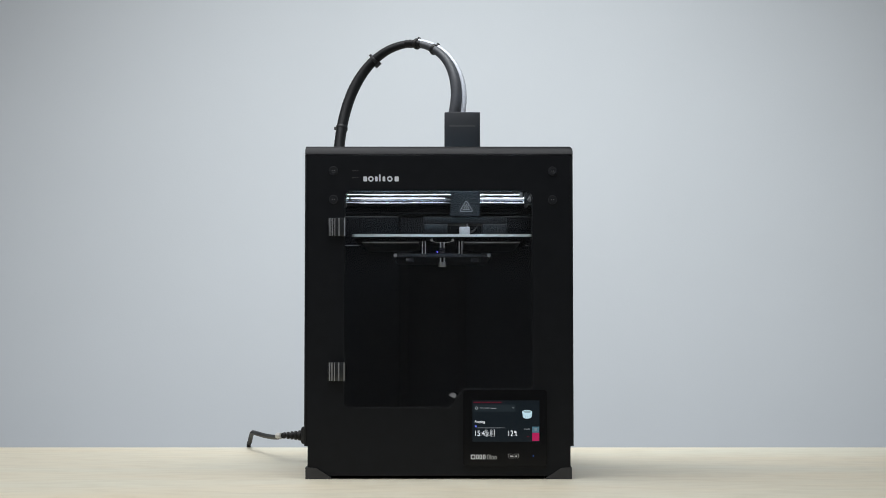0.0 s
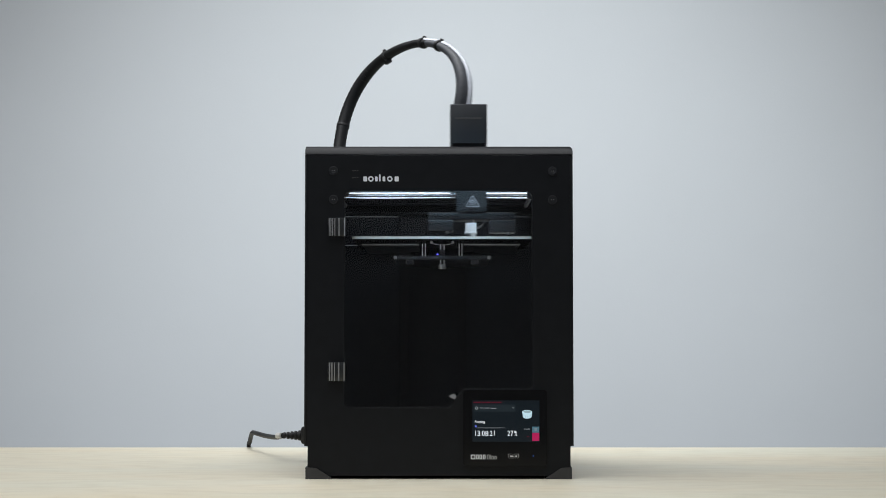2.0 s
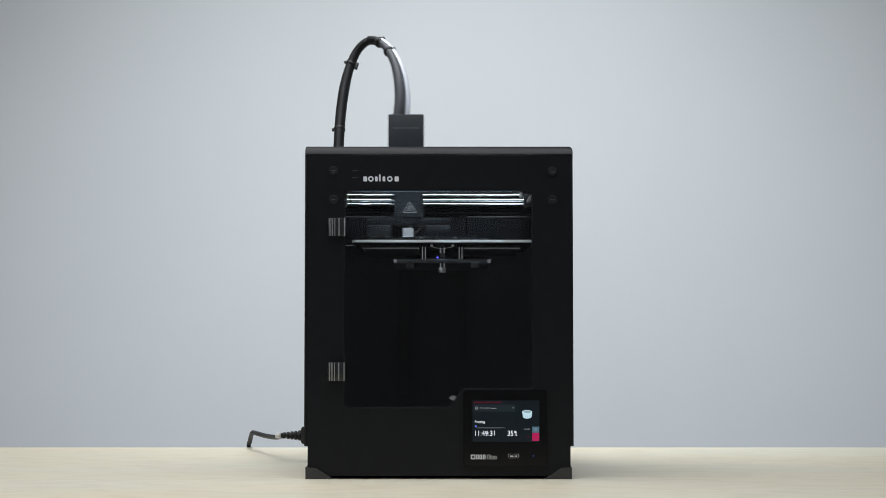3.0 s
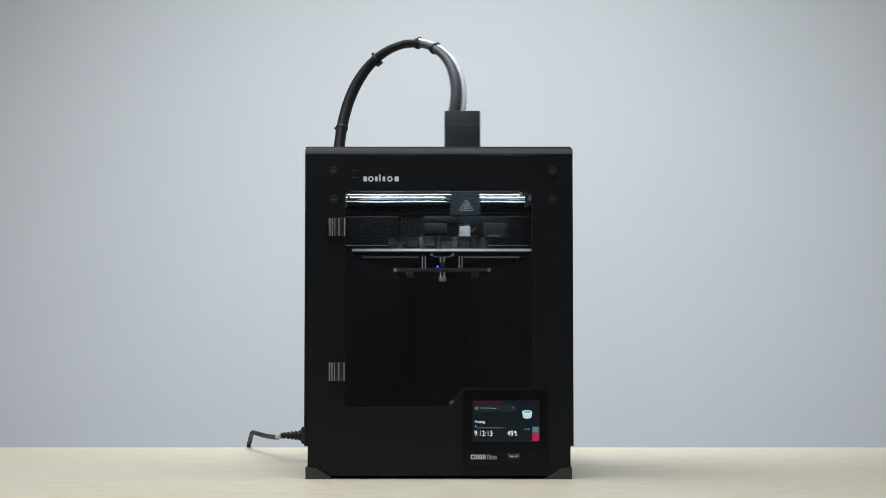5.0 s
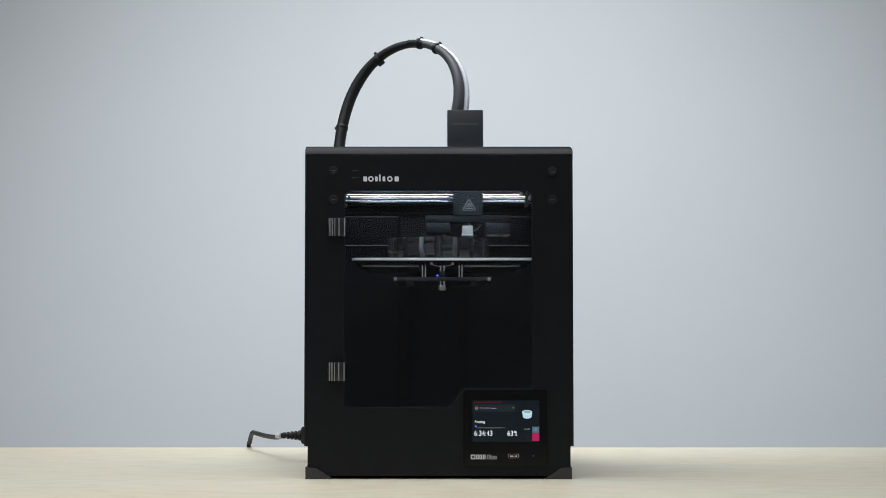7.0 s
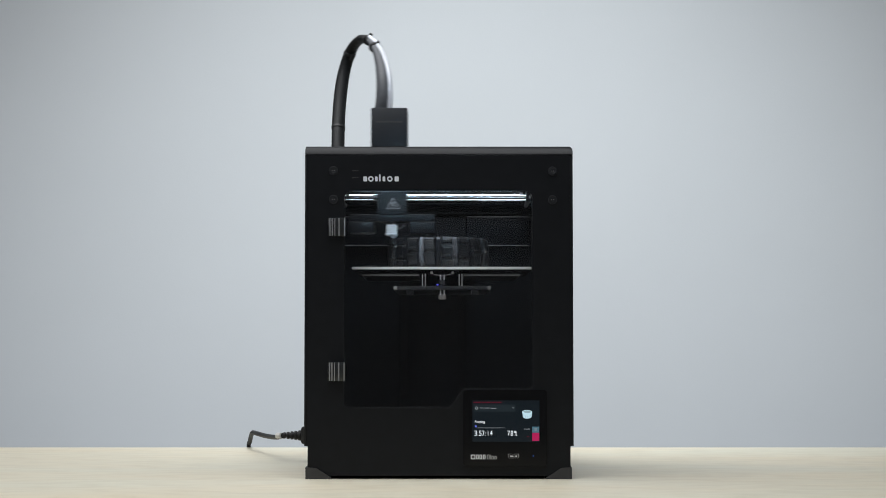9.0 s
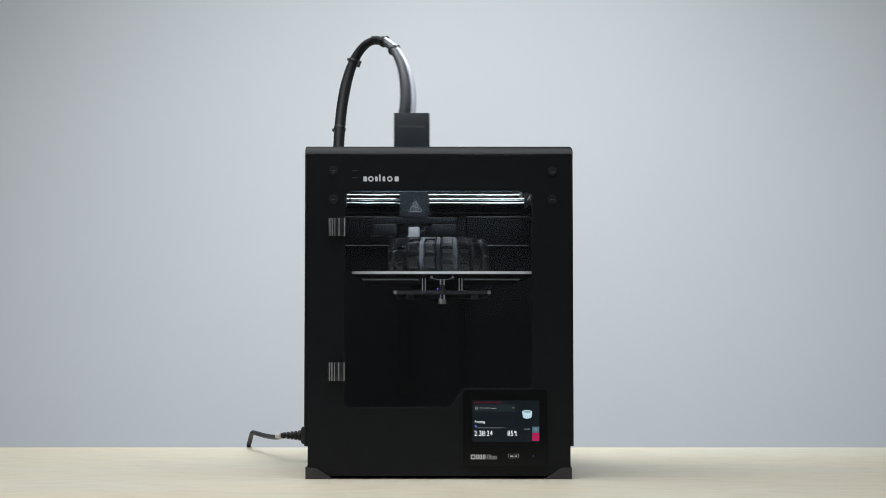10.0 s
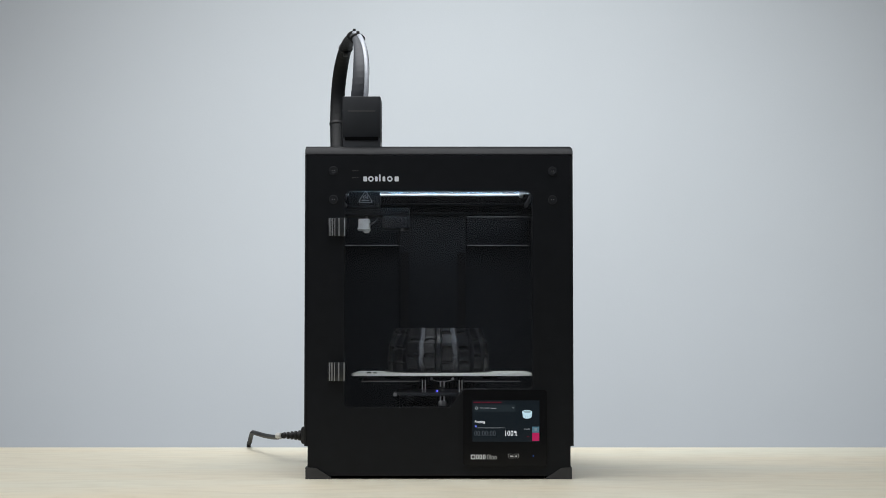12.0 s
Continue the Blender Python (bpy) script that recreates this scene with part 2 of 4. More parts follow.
# ---------------------------------------------------------------- table
table = thing("table", "long pale birch tabletop with faint straight grain", "table", (0, 0, -0.74))
box("tabletop", WOOD, table, -1.5, 1.5, -0.55, 0.705, 0.71, 0.74, 0.002)
for x in (-1.4, 1.35):
    for y in (-0.48, 0.60):
        box("leg", WOOD, table, x, x + 0.05, y, y + 0.05, 0.0, 0.71, 0.003)
box("apron", WOOD, table, -1.35, 1.35, 0.61, 0.635, 0.63, 0.71, 0.002)
box("apron", WOOD, table, -1.35, 1.35, -0.47, -0.445, 0.63, 0.71, 0.002)

# ---------------------------------------------------------------- printer
XL, XR, TOP, BACK = -0.1722, 0.1732, 0.4281, 0.335
NOZZLE_Z = 0.3169

printer = thing("desktop_printer", "black boxy desktop 3D printer with clear door on pale table", "3D printer")


def front_plate():
    bm = bmesh.new()
    hole = rounded([(-0.1215, 0.0905), (0.0140, 0.0905), (0.0319, 0.1138), (0.1213, 0.1138), (0.1213, 0.3695), (-0.1215, 0.3695)],
                   [0.009, 0.004, 0.004, 0.008, 0.010, 0.010])
    outer = [Vector(p) for p in ((-0.1675, 0.004), (0.1690, 0.004), (0.1690, 0.0415), (XR - 0.0036, 0.0415), (XR - 0.0036, 0.4156), (XL + 0.0036, 0.4156), (XL + 0.0036, 0.0415), (-0.1675, 0.0415))]
    add_slab(bm, outer, 0.0, 0.004, [hole, rect(0.0340, 0.0395, 0.1040, 0.0775)])
    return part("front_panel", bm, BLACK, printer)


def shell():
    for name, a, b in (("side_cover", XL, XL + 0.0035), ("side_cover", XR - 0.0035, XR)):
        bm = bmesh.new()
        add_box(bm, a, b, 0.001, BACK, 0.0417, TOP - 0.0118, 0.0004)
        part(name, bm, BLACK, printer)
    # top frame round the open top, with a rounded front edge
    bm = bmesh.new()
    r = 0.0115
    prof = [(0.016, TOP - r), (0.016, TOP)] + [(r - r * math.sin(a * math.pi / 24) ** 1.45, TOP - r + r * math.cos(a * math.pi / 24) ** 1.45) for a in range(13)]
    ca, cb = [], []
    for y, z in prof:
        cut = max(0.0, (z - (TOP - 0.004)))
        ca.append(bm.verts.new((XL + cut * 0.1, y, z)))
        cb.append(bm.verts.new((XR - cut * 0.8, y, z)))
    n = len(prof)
    for i in range(n):
        bm.faces.new((ca[i], ca[(i + 1) % n], cb[(i + 1) % n], cb[i]))
    bm.faces.new(ca[::-1])
    bm.faces.new(cb)
    part("top_front_edge", bm, BLACK, printer)
    box("cover_shoulder", BLACK, printer, XL, XL + 0.0032, 0.0165, BACK, TOP - 0.0127, TOP - 0.0005, 0.001)
    box("cover_shoulder", BLACK, printer, XR - 0.0032, XR, 0.0165, BACK, TOP - 0.0127, TOP - 0.0030, 0.001)
    box("top_rail", BLACK, printer, XL + 0.0034, -0.140, 0.0165, BACK, TOP - 0.006, TOP, 0.002)
    box("top_rail", BLACK, printer, 0.128, XR - 0.0034, 0.0165, BACK, TOP - 0.006, TOP, 0.002)
    box("top_rail", BLACK, printer, -0.1395, 0.1275, 0.30, BACK, TOP - 0.006, TOP, 0.002)
    # lower chassis below the covers
    for name, a, b in (("lower_side", -0.1675, -0.1640), ("lower_side", 0.1655, 0.1690)):
        box(name, BLACK, printer, a, b, 0.0045, BACK - 0.002, 0.004, 0.41, 0.0)
    box("base_plate", BLACK_IN, printer, -0.1635, 0.1650, 0.0045, BACK - 0.004, 0.004, 0.008)
    # corner feet, cut on a slant
    for s, x in ((1, -0.1700), (-1, 0.1705)):
        for y0, y1 in ((-0.003, 0.030), (BACK - 0.033, BACK)):
            bm = bmesh.new()
            pts = [(x, 0.0), (x + s * 0.033, 0.0), (x + s * 0.0325, 0.002), (x + s * 0.022, 0.0085), (x + s * 0.014, 0.0138), (x, 0.0150)]
            if s < 0:
                pts = pts[::-1]
            add_slab(bm, pts, y0, y1)
            part("foot", bm, FOOT_MAT, printer, "grey rubber corner foot")


def inside():
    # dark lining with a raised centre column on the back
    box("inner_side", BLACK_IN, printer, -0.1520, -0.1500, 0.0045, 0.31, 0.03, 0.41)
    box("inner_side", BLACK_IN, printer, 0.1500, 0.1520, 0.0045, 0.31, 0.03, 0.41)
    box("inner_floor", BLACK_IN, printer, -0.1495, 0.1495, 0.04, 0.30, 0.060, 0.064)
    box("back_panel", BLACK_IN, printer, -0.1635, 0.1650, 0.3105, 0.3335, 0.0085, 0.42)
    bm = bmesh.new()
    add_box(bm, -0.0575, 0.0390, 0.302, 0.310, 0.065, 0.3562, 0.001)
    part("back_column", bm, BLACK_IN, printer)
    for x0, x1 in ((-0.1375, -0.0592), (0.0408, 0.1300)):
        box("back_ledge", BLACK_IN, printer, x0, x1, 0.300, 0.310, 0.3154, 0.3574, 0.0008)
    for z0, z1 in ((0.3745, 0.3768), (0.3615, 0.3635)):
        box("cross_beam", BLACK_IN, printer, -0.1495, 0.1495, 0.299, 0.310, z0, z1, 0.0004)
    for x in (-0.0555, 0.0265):
        box("column_slot", MATTE, printer, x, x + 0.0115, 0.3008, 0.3018, 0.10, 0.3055)
    # thin pale strips stand in for highlights on the ledges' upper and lower edges
    for x0, x1 in ((-0.1375, -0.0592), (0.0408, 0.1300)):
        for z in (0.3154, 0.3568):
            box("ledge_highlight", LEDGE_GLINT, printer, x0, x1, 0.2990, 0.2998, z, z + 0.0007)
    # added matt black sheets; their colour stands in for shade on the upper back
    box("rear_shade_sheet", MATTE, printer, -0.1495, 0.1495, 0.3085, 0.3100, 0.3772, 0.4205)
    box("rear_shade_sheet", MATTE, printer, -0.1495, 0.1495, 0.3085, 0.3100, 0.3638, 0.3742)
    # fixed guide rods of the gantry
    bm = bmesh.new()
    add_box(bm, -0.1090, 0.1160, 0.2935, 0.2950, 0.3921, 0.3936)
    for k in range(112):
        add_box(bm, -0.1085 + 0.0020 * k, -0.1075 + 0.0020 * k, 0.2915, 0.2934, 0.3921, 0.3934)
    part("rear_belt", bm, RUBBER, printer, "toothed rubber belt")
    rod("rear_rod", CHROME, printer, (-0.1345, 0.290, 0.3880), (0.1157, 0.290, 0.3880), 0.0018, "thin polished rear guide rod")
    box("rod_end", STEEL, printer, 0.1165, 0.1215, 0.283, 0.297, 0.3845, 0.3915, 0.001)
    box("rod_end", DULL, printer, -0.1400, -0.1345, 0.283, 0.297, 0.3845, 0.3915, 0.001)
    for x in (-0.1365, 0.1265):
        rod("side_rail", DULL, printer, (x, 0.010, 0.3735), (x, 0.300, 0.3735), 0.003)
    # light strip under the top front edge
    bm = bmesh.new()
    add_box(bm, -0.11, 0.11, 0.0120, 0.0160, 0.3925, 0.3945)
    part("light_strip", bm, LED, printer, "white light strip")
    box("strip_holder", BLACK_IN, printer, -0.115, 0.115, 0.0045, 0.0165, 0.3950, 0.3990, 0.0005)


def door_parts():
    bm = bmesh.new()
    edge = rounded([(-0.1207, 0.0913), (0.0136, 0.0913), (0.0315, 0.1146), (0.1205, 0.1146), (0.1205, 0.3687), (-0.1207, 0.3687)],
                   [0.009, 0.004, 0.004, 0.008, 0.010, 0.010])
    add_slab(bm, edge, 0.0006, 0.0036)
    door = part("door", bm, ACRYLIC, printer, "clear acrylic front door")
    door.visible_shadow = False
    bm = bmesh.new()
    loop = [Vector((p.x, 0.0046, p.y)) for p in edge]
    add_path(bm, loop + loop[:2], 0.0006, 6)
    part("door_rim", bm, RIM, door, "polished door edge")
    for z0, z1 in ((0.3104, 0.3345), (0.1248, 0.1492)):
        bm = bmesh.new()
        add_box(bm, -0.1420, -0.1205, -0.0065, -0.0004, z0, z1, 0.0015)
        h = part("hinge", bm, HINGE_MAT, door, "smoked plastic hinge with steel pins")
        for x, r in ((-0.1392, 0.0008), (-0.1362, 0.0010), (-0.1330, 0.0006), (-0.1276, 0.0010), (-0.1206, 0.0009)):
            bm = bmesh.new()
            add_rod(bm, (x, -0.0066, z0 + 0.0006), (x, -0.0066, z1 - 0.0006), r, 10)
            ob = new("hinge_pin", finish("hinge_pin", bm, HINGE_PIN))
            ob.parent = door
    return door


def screws():
    for x, z in ((-0.1356, 0.3957), (-0.1355, 0.3585), (0.1472, 0.3951), (0.1471, 0.3579)):
        bm = bmesh.new()
        prof = [(0.0, -0.0003), (0.0024, -0.0003), (0.0030, -0.0009), (0.0047, -0.0009), (0.0051, -0.0003), (0.0054, -0.0012), (0.0059, -0.0010), (0.0060, 0.0004)]
        rings = [[bm.verts.new((x + r * math.cos(k * math.tau / 24), y, z + r * math.sin(k * math.tau / 24))) for k in range(24)] for r, y in prof[1:]]
        for a, b in zip(rings, rings[1:]):
            for k in range(24):
                bm.faces.new((a[k], a[(k + 1) % 24], b[(k + 1) % 24], b[k]))
        bm.faces.new(rings[0])
        s = part("screw", bm, MOULDED, printer, "black socket screw")
        for dx in (-0.0013, 0.0013):
            rod("pin", STEEL, s, (x + dx, -0.0016, z), (x + dx, -0.0009, z), 0.0007, seg=8)
    # two tiny marks beside the maker's mark, unreadable
    for z in (0.3957, 0.3866):
        for dx, w in ((-0.0040, 0.0016), (-0.0012, 0.0020), (0.0022, 0.0016)):
            box("tiny_mark", FAINT_INK, printer, -0.1072 + dx, -0.1072 + dx + w, -0.0004, 0.0, z - 0.0006, z + 0.0006)
    # maker's mark as a row of plain shapes
    z, y0 = 0.3817, -0.0006

    def mark(outer, holes=()):
        bm = bmesh.new()
        add_slab(bm, outer, y0, 0.0, holes)
        part("logo_mark", bm, LOGO_INK, printer, "pale grey maker's mark")

    for x0, w, h in ((-0.0970, 0.0050, 0.0064), (-0.0820, 0.0036, 0.0064), (-0.0768, 0.0022, 0.0092), (-0.0722, 0.0036, 0.0064), (-0.0566, 0.0054, 0.0064)):
        mark(rounded(rect(x0, z, x0 + w, z + h), 0.0010, 3))
    for x0 in (-0.0872, -0.0628):
        mark(ring_pts(x0, z + 0.0033, 0.0036), [ring_pts(x0, z + 0.0033, 0.0018)])


WHEEL_R, FIG_W, COLON_W, FIG_Z = 0.018, 0.0040, 0.0020, 0.0583
TIME_X, RATE_X = 0.0455, 0.0838
wheels = {}


def glyph(ch, height, width):
    """The flat mesh of one character, standing, centred, with its front towards the camera."""
    cu = bpy.data.curves.new("glyph", "FONT")
    cu.body, cu.size, cu.extrude = ch, 1.0, 0.0
    tmp = bpy.data.objects.new("glyph", cu)
    me = bpy.data.meshes.new_from_object(tmp)
    bpy.data.objects.remove(tmp)
    xs = [v.co.x for v in me.vertices]
    mid, wide = (min(xs) + max(xs)) / 2, max(xs) - min(xs)
    k = width / 0.56 if ch in "1:" else width / wide
    me.transform(Matrix.Diagonal((k, height / 0.70, 1, 1)) @ Matrix.Translation((-mid, -0.35, 0)))
    me.transform(Matrix.Rotation(radians(90), 4, "X"))
    return me


def figure_wheel(width, signs):
    """A twelve-sided wheel about x; side k carries signs[k], the last one dim."""
    bm = bmesh.new()
    rr = WHEEL_R / math.cos(math.pi / 12)
    loops = [[bm.verts.new((x, -rr * math.cos((k + 0.5) * math.tau / 12), rr * math.sin((k + 0.5) * math.tau / 12))) for k in range(12)] for x in (-width / 2, width / 2)]
    for k in range(12):
        bm.faces.new((loops[0][k], loops[0][(k + 1) % 12], loops[1][(k + 1) % 12], loops[1][k]))
    bm.faces.new(loops[0])
    bm.faces.new(loops[1][::-1])
    bmesh.ops.recalc_face_normals(bm, faces=bm.faces[:])
    for k, ch in enumerate(signs):
        if ch == " ":
            continue
        old = len(bm.faces)
        me = glyph(ch, 0.0067, 0.0033)
        me.transform(Matrix.Rotation(-k * math.tau / 12, 4, "X") @ Matrix.Translation((0, -WHEEL_R - 0.00015, 0)))
        bm.from_mesh(me)
        bm.faces.ensure_lookup_table()
        for f in bm.faces[old:]:
            f.material_index = 2 if k == 11 else 1
    me = bpy.data.meshes.new("figure_wheel")
    bm.to_mesh(me)
    bm.free()
    for m in (SCREEN, TEXT_LIT, TEXT_FAINT):
        me.materials.append(m)
    return me


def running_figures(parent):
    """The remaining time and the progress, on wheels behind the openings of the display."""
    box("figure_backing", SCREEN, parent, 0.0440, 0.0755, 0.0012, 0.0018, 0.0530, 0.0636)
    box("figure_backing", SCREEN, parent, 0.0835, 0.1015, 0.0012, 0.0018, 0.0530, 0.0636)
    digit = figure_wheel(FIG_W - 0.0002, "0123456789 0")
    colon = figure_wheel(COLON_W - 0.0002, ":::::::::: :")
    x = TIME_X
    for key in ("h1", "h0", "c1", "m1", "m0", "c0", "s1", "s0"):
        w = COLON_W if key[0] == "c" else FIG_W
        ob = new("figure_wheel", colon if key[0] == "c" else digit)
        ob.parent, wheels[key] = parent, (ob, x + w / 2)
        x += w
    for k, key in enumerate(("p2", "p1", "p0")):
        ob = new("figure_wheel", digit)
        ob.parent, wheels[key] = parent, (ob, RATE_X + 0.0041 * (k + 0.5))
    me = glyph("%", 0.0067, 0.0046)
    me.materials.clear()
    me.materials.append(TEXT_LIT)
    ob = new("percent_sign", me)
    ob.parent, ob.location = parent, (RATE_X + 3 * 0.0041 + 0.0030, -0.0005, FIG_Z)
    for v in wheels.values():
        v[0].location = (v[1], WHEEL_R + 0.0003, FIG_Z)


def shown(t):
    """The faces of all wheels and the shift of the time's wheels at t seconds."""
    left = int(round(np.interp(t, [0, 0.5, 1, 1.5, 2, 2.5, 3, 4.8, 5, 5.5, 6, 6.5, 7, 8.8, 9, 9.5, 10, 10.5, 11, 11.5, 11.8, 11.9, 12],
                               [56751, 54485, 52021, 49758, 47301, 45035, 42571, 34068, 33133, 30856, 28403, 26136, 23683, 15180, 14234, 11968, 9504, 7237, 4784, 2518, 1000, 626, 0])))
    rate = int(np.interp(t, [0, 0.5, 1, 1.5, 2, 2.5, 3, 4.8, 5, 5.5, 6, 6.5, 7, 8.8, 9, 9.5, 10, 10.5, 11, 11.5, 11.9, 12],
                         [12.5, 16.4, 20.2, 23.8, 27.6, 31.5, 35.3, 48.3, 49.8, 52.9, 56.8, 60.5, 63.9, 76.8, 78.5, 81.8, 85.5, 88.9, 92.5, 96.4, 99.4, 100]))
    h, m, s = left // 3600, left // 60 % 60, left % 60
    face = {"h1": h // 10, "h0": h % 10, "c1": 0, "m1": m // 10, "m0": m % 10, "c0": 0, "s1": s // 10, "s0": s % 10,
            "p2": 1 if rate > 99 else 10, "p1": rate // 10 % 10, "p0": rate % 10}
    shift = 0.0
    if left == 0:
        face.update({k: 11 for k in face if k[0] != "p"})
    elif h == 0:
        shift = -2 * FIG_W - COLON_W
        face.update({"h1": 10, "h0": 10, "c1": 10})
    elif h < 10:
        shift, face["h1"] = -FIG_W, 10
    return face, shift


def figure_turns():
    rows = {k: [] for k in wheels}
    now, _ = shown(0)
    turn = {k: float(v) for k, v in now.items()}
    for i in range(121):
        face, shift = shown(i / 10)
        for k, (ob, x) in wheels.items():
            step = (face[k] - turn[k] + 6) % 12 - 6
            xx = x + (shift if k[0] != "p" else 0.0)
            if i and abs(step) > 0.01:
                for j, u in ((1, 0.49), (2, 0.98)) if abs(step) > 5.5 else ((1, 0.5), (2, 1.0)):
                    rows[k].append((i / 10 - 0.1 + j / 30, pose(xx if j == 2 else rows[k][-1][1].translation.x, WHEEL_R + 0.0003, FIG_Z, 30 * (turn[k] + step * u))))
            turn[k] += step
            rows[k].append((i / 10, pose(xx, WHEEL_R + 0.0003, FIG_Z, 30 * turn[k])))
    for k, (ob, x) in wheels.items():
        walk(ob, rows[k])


def control_panel():
    bm = bmesh.new()
    outer = rounded(rect(0.0318, 0.0168, 0.1385, 0.1136), 0.004)
    add_slab(bm, outer, -0.0040, -0.0002, [rect(0.0434, 0.0477, 0.1292, 0.1002)])
    panel = part("control_panel", bm, GLOSS, printer, "glossy black control panel with lit touchscreen")
    y = -0.0032
    # the display has openings for its running figures
    TZ0, TZ1 = 0.0536, 0.0630
    slots = [(0.0450, 0.0745), (0.0846, 0.1004)]
    scr = bmesh.new()
    add_slab(scr, rect(0.0434, 0.0477, 0.1292, 0.1002), y, y + 0.0006, [rect(a, TZ0, b, TZ1) for a, b in slots])
    screen = part("screen", scr, SCREEN, panel, "dark blue touchscreen")
    running_figures(panel)
    f = y - 0.0004
    x = 0.0448
    for w in (0.0098, 0.0034, 0.0070, 0.0052, 0.0064):
        box("title_word", RED_LINE, panel, x, x + w, f, y, 0.0973, 0.0985)
        x += w + 0.0010
    box("header_band", SCREEN_HI, panel, 0.0450, 0.0985, f, y, 0.0860, 0.0950)
    text_part("file_name", "Tire_pattern", 0.0036, TEXT_DIM, panel, 0.0532, f - 0.0004, 0.0896, depth=0.0001, width=0.0132)
    box("file_name_end", TEXT_DIM, panel, 0.0672, 0.0740, f - 0.0002, f, 0.0899, 0.0907)
    bm = bmesh.new()
    add_slab(bm, ring_pts(0.0487, 0.0905, 0.0020, 12), f - 0.0002, f, [ring_pts(0.0487, 0.0905, 0.0012, 12)])
    part("header_icon", bm, TEXT_DIM, panel)
    bm = bmesh.new()
    add_slab(bm, [Vector(p) for p in ((0.0946, 0.0912), (0.0958, 0.0899), (0.0970, 0.0912), (0.0966, 0.0915), (0.0958, 0.0906), (0.0950, 0.0915))][::-1], f - 0.0002, f)
    part("arrow_mark", bm, TEXT_DIM, panel)
    text_part("status_word", "Printing", 0.0050, TEXT_LIT, panel, 0.0463, y - 0.0001, 0.0713, width=0.0128)
    part("status_dot", add_slab(bmesh.new(), ring_pts(0.0478, 0.0672, 0.0014, 12), f, y), glow("screen_blue", (0.10, 0.14, 0.55), 1.0), panel)
    box("progress_line", TEXT_DIM, panel, 0.0500, 0.0852, f, y, 0.0650, 0.0655)
    # model preview: a small tread ring seen from a little above
    cx, cz, rx, rz = 0.1135, 0.0858, 0.0064, 0.0022
    outline = [Vector((cx + rx * math.cos(math.pi * k / 14), cz + rz * math.sin(math.pi * k / 14))) for k in range(15)]
    for k in range(15):
        a = math.pi + math.pi * k / 14
        outline.append(Vector((cx + 0.0058 * math.cos(a), cz - 0.0052 + 0.0034 * math.sin(a) - (0.0005 if k % 2 else 0.0))))
    prev = part("model_preview", add_slab(bmesh.new(), outline, f, y), ICON, panel, "pale blue preview of the printed ring")
    hole = [Vector((cx + 0.0051 * math.cos(k * math.tau / 24), cz + 0.0001 + 0.0015 * math.sin(k * math.tau / 24))) for k in range(24)]
    part("preview_opening", add_slab(bmesh.new(), hole, f - 0.0002, f), ICON_DARK, prev)
    for k in range(7):
        a = math.pi * (1.10 + 0.80 * k / 6)
        px, pz = cx + 0.0060 * math.cos(a), cz - 0.0050 + 0.0034 * math.sin(a)
        box("preview_groove", ICON_DARK, prev, px - 0.0002, px + 0.0002, f - 0.0003, f, pz, pz + 0.0036)
    # side buttons
    box("pause_button", TEAL, panel, 0.1199, 0.1288, f, y, 0.0592, 0.0668)
    for z in (0.0613, 0.0627, 0.0641):
        box("button_mark", TEXT_DIM, panel, 0.1226, 0.1261, f - 0.0002, f, z, z + 0.0006)
    box("stop_button", PINK, panel, 0.1199, 0.1288, f, y, 0.0486, 0.0590)
    text_part("button_word", "PAUSE", 0.0026, TEXT_DIM, panel, 0.1098, f - 0.0002, 0.0630, depth=0.0001, width=0.0068)
    box("button_word", RED_LINE, panel, 0.1130, 0.1160, f, y, 0.0536, 0.0543)
    # model mark and small badge as plain outlined bars
    x = 0.0412
    for w, h, t, mat in ((0.0068, 0.0062, 0.0013, PANEL_INK), (0.0043, 0.0062, 0.0012, PANEL_INK), (0.0043, 0.0062, 0.0012, PANEL_INK), (0.0043, 0.0062, 0.0012, PANEL_INK),
                         (0.0010, 0, 0, None), (0.0042, 0.0062, 0.0008, GREY_INK), (0.0014, 0.0062, 0, GREY_INK), (0.0040, 0.0044, 0.0008, GREY_INK), (0.0036, 0.0044, 0.0008, GREY_INK)):
        if mat:
            bm = bmesh.new()
            r = min(0.0016, 0.45 * (w - 0.0008))
            o = rounded(rect(x, 0.0252, x + w - 0.0008, 0.0252 + h), r, 4)
            add_slab(bm, o, -0.0044, -0.0040, [rounded(rect(x + t, 0.0252 + t, x + w - 0.0008 - t, 0.0252 + h - t), r - 0.5 * t, 4)] if t else [])
            part("model_mark", bm, mat, panel)
        x += w
    bm = bmesh.new()
    add_slab(bm, rect(0.0888, 0.0268, 0.1027, 0.0322), -0.0044, -0.0040, [rect(0.0893, 0.0263 + 0.0009, 0.1022, 0.0318)])
    part("badge", bm, GREY_INK, panel)
    for k, w in enumerate((0.0011, 0.0013, 0.0008, 0.0006, 0.0011, 0.0012)):
        box("badge_mark", PANEL_INK, panel, 0.0914 + 0.0015 * k, 0.0914 + 0.0015 * k + w, -0.0044, -0.0040, 0.0287, 0.0301)
    rod("status_led", glow("panel_led", (0.03, 0.08, 0.35), 1.0), panel, (0.1213, -0.0046, 0.0297), (0.1213, -0.0038, 0.0297), 0.0009, seg=10)
    return panel


front_plate()
shell()
inside()
door_parts()
screws()
panel = control_panel()

# ---------------------------------------------------------------- power cord
cord = thing("power_cord", "black power cord with ribbed plug and white tag", "power cord", (-0.185, 0.32, 0.0))


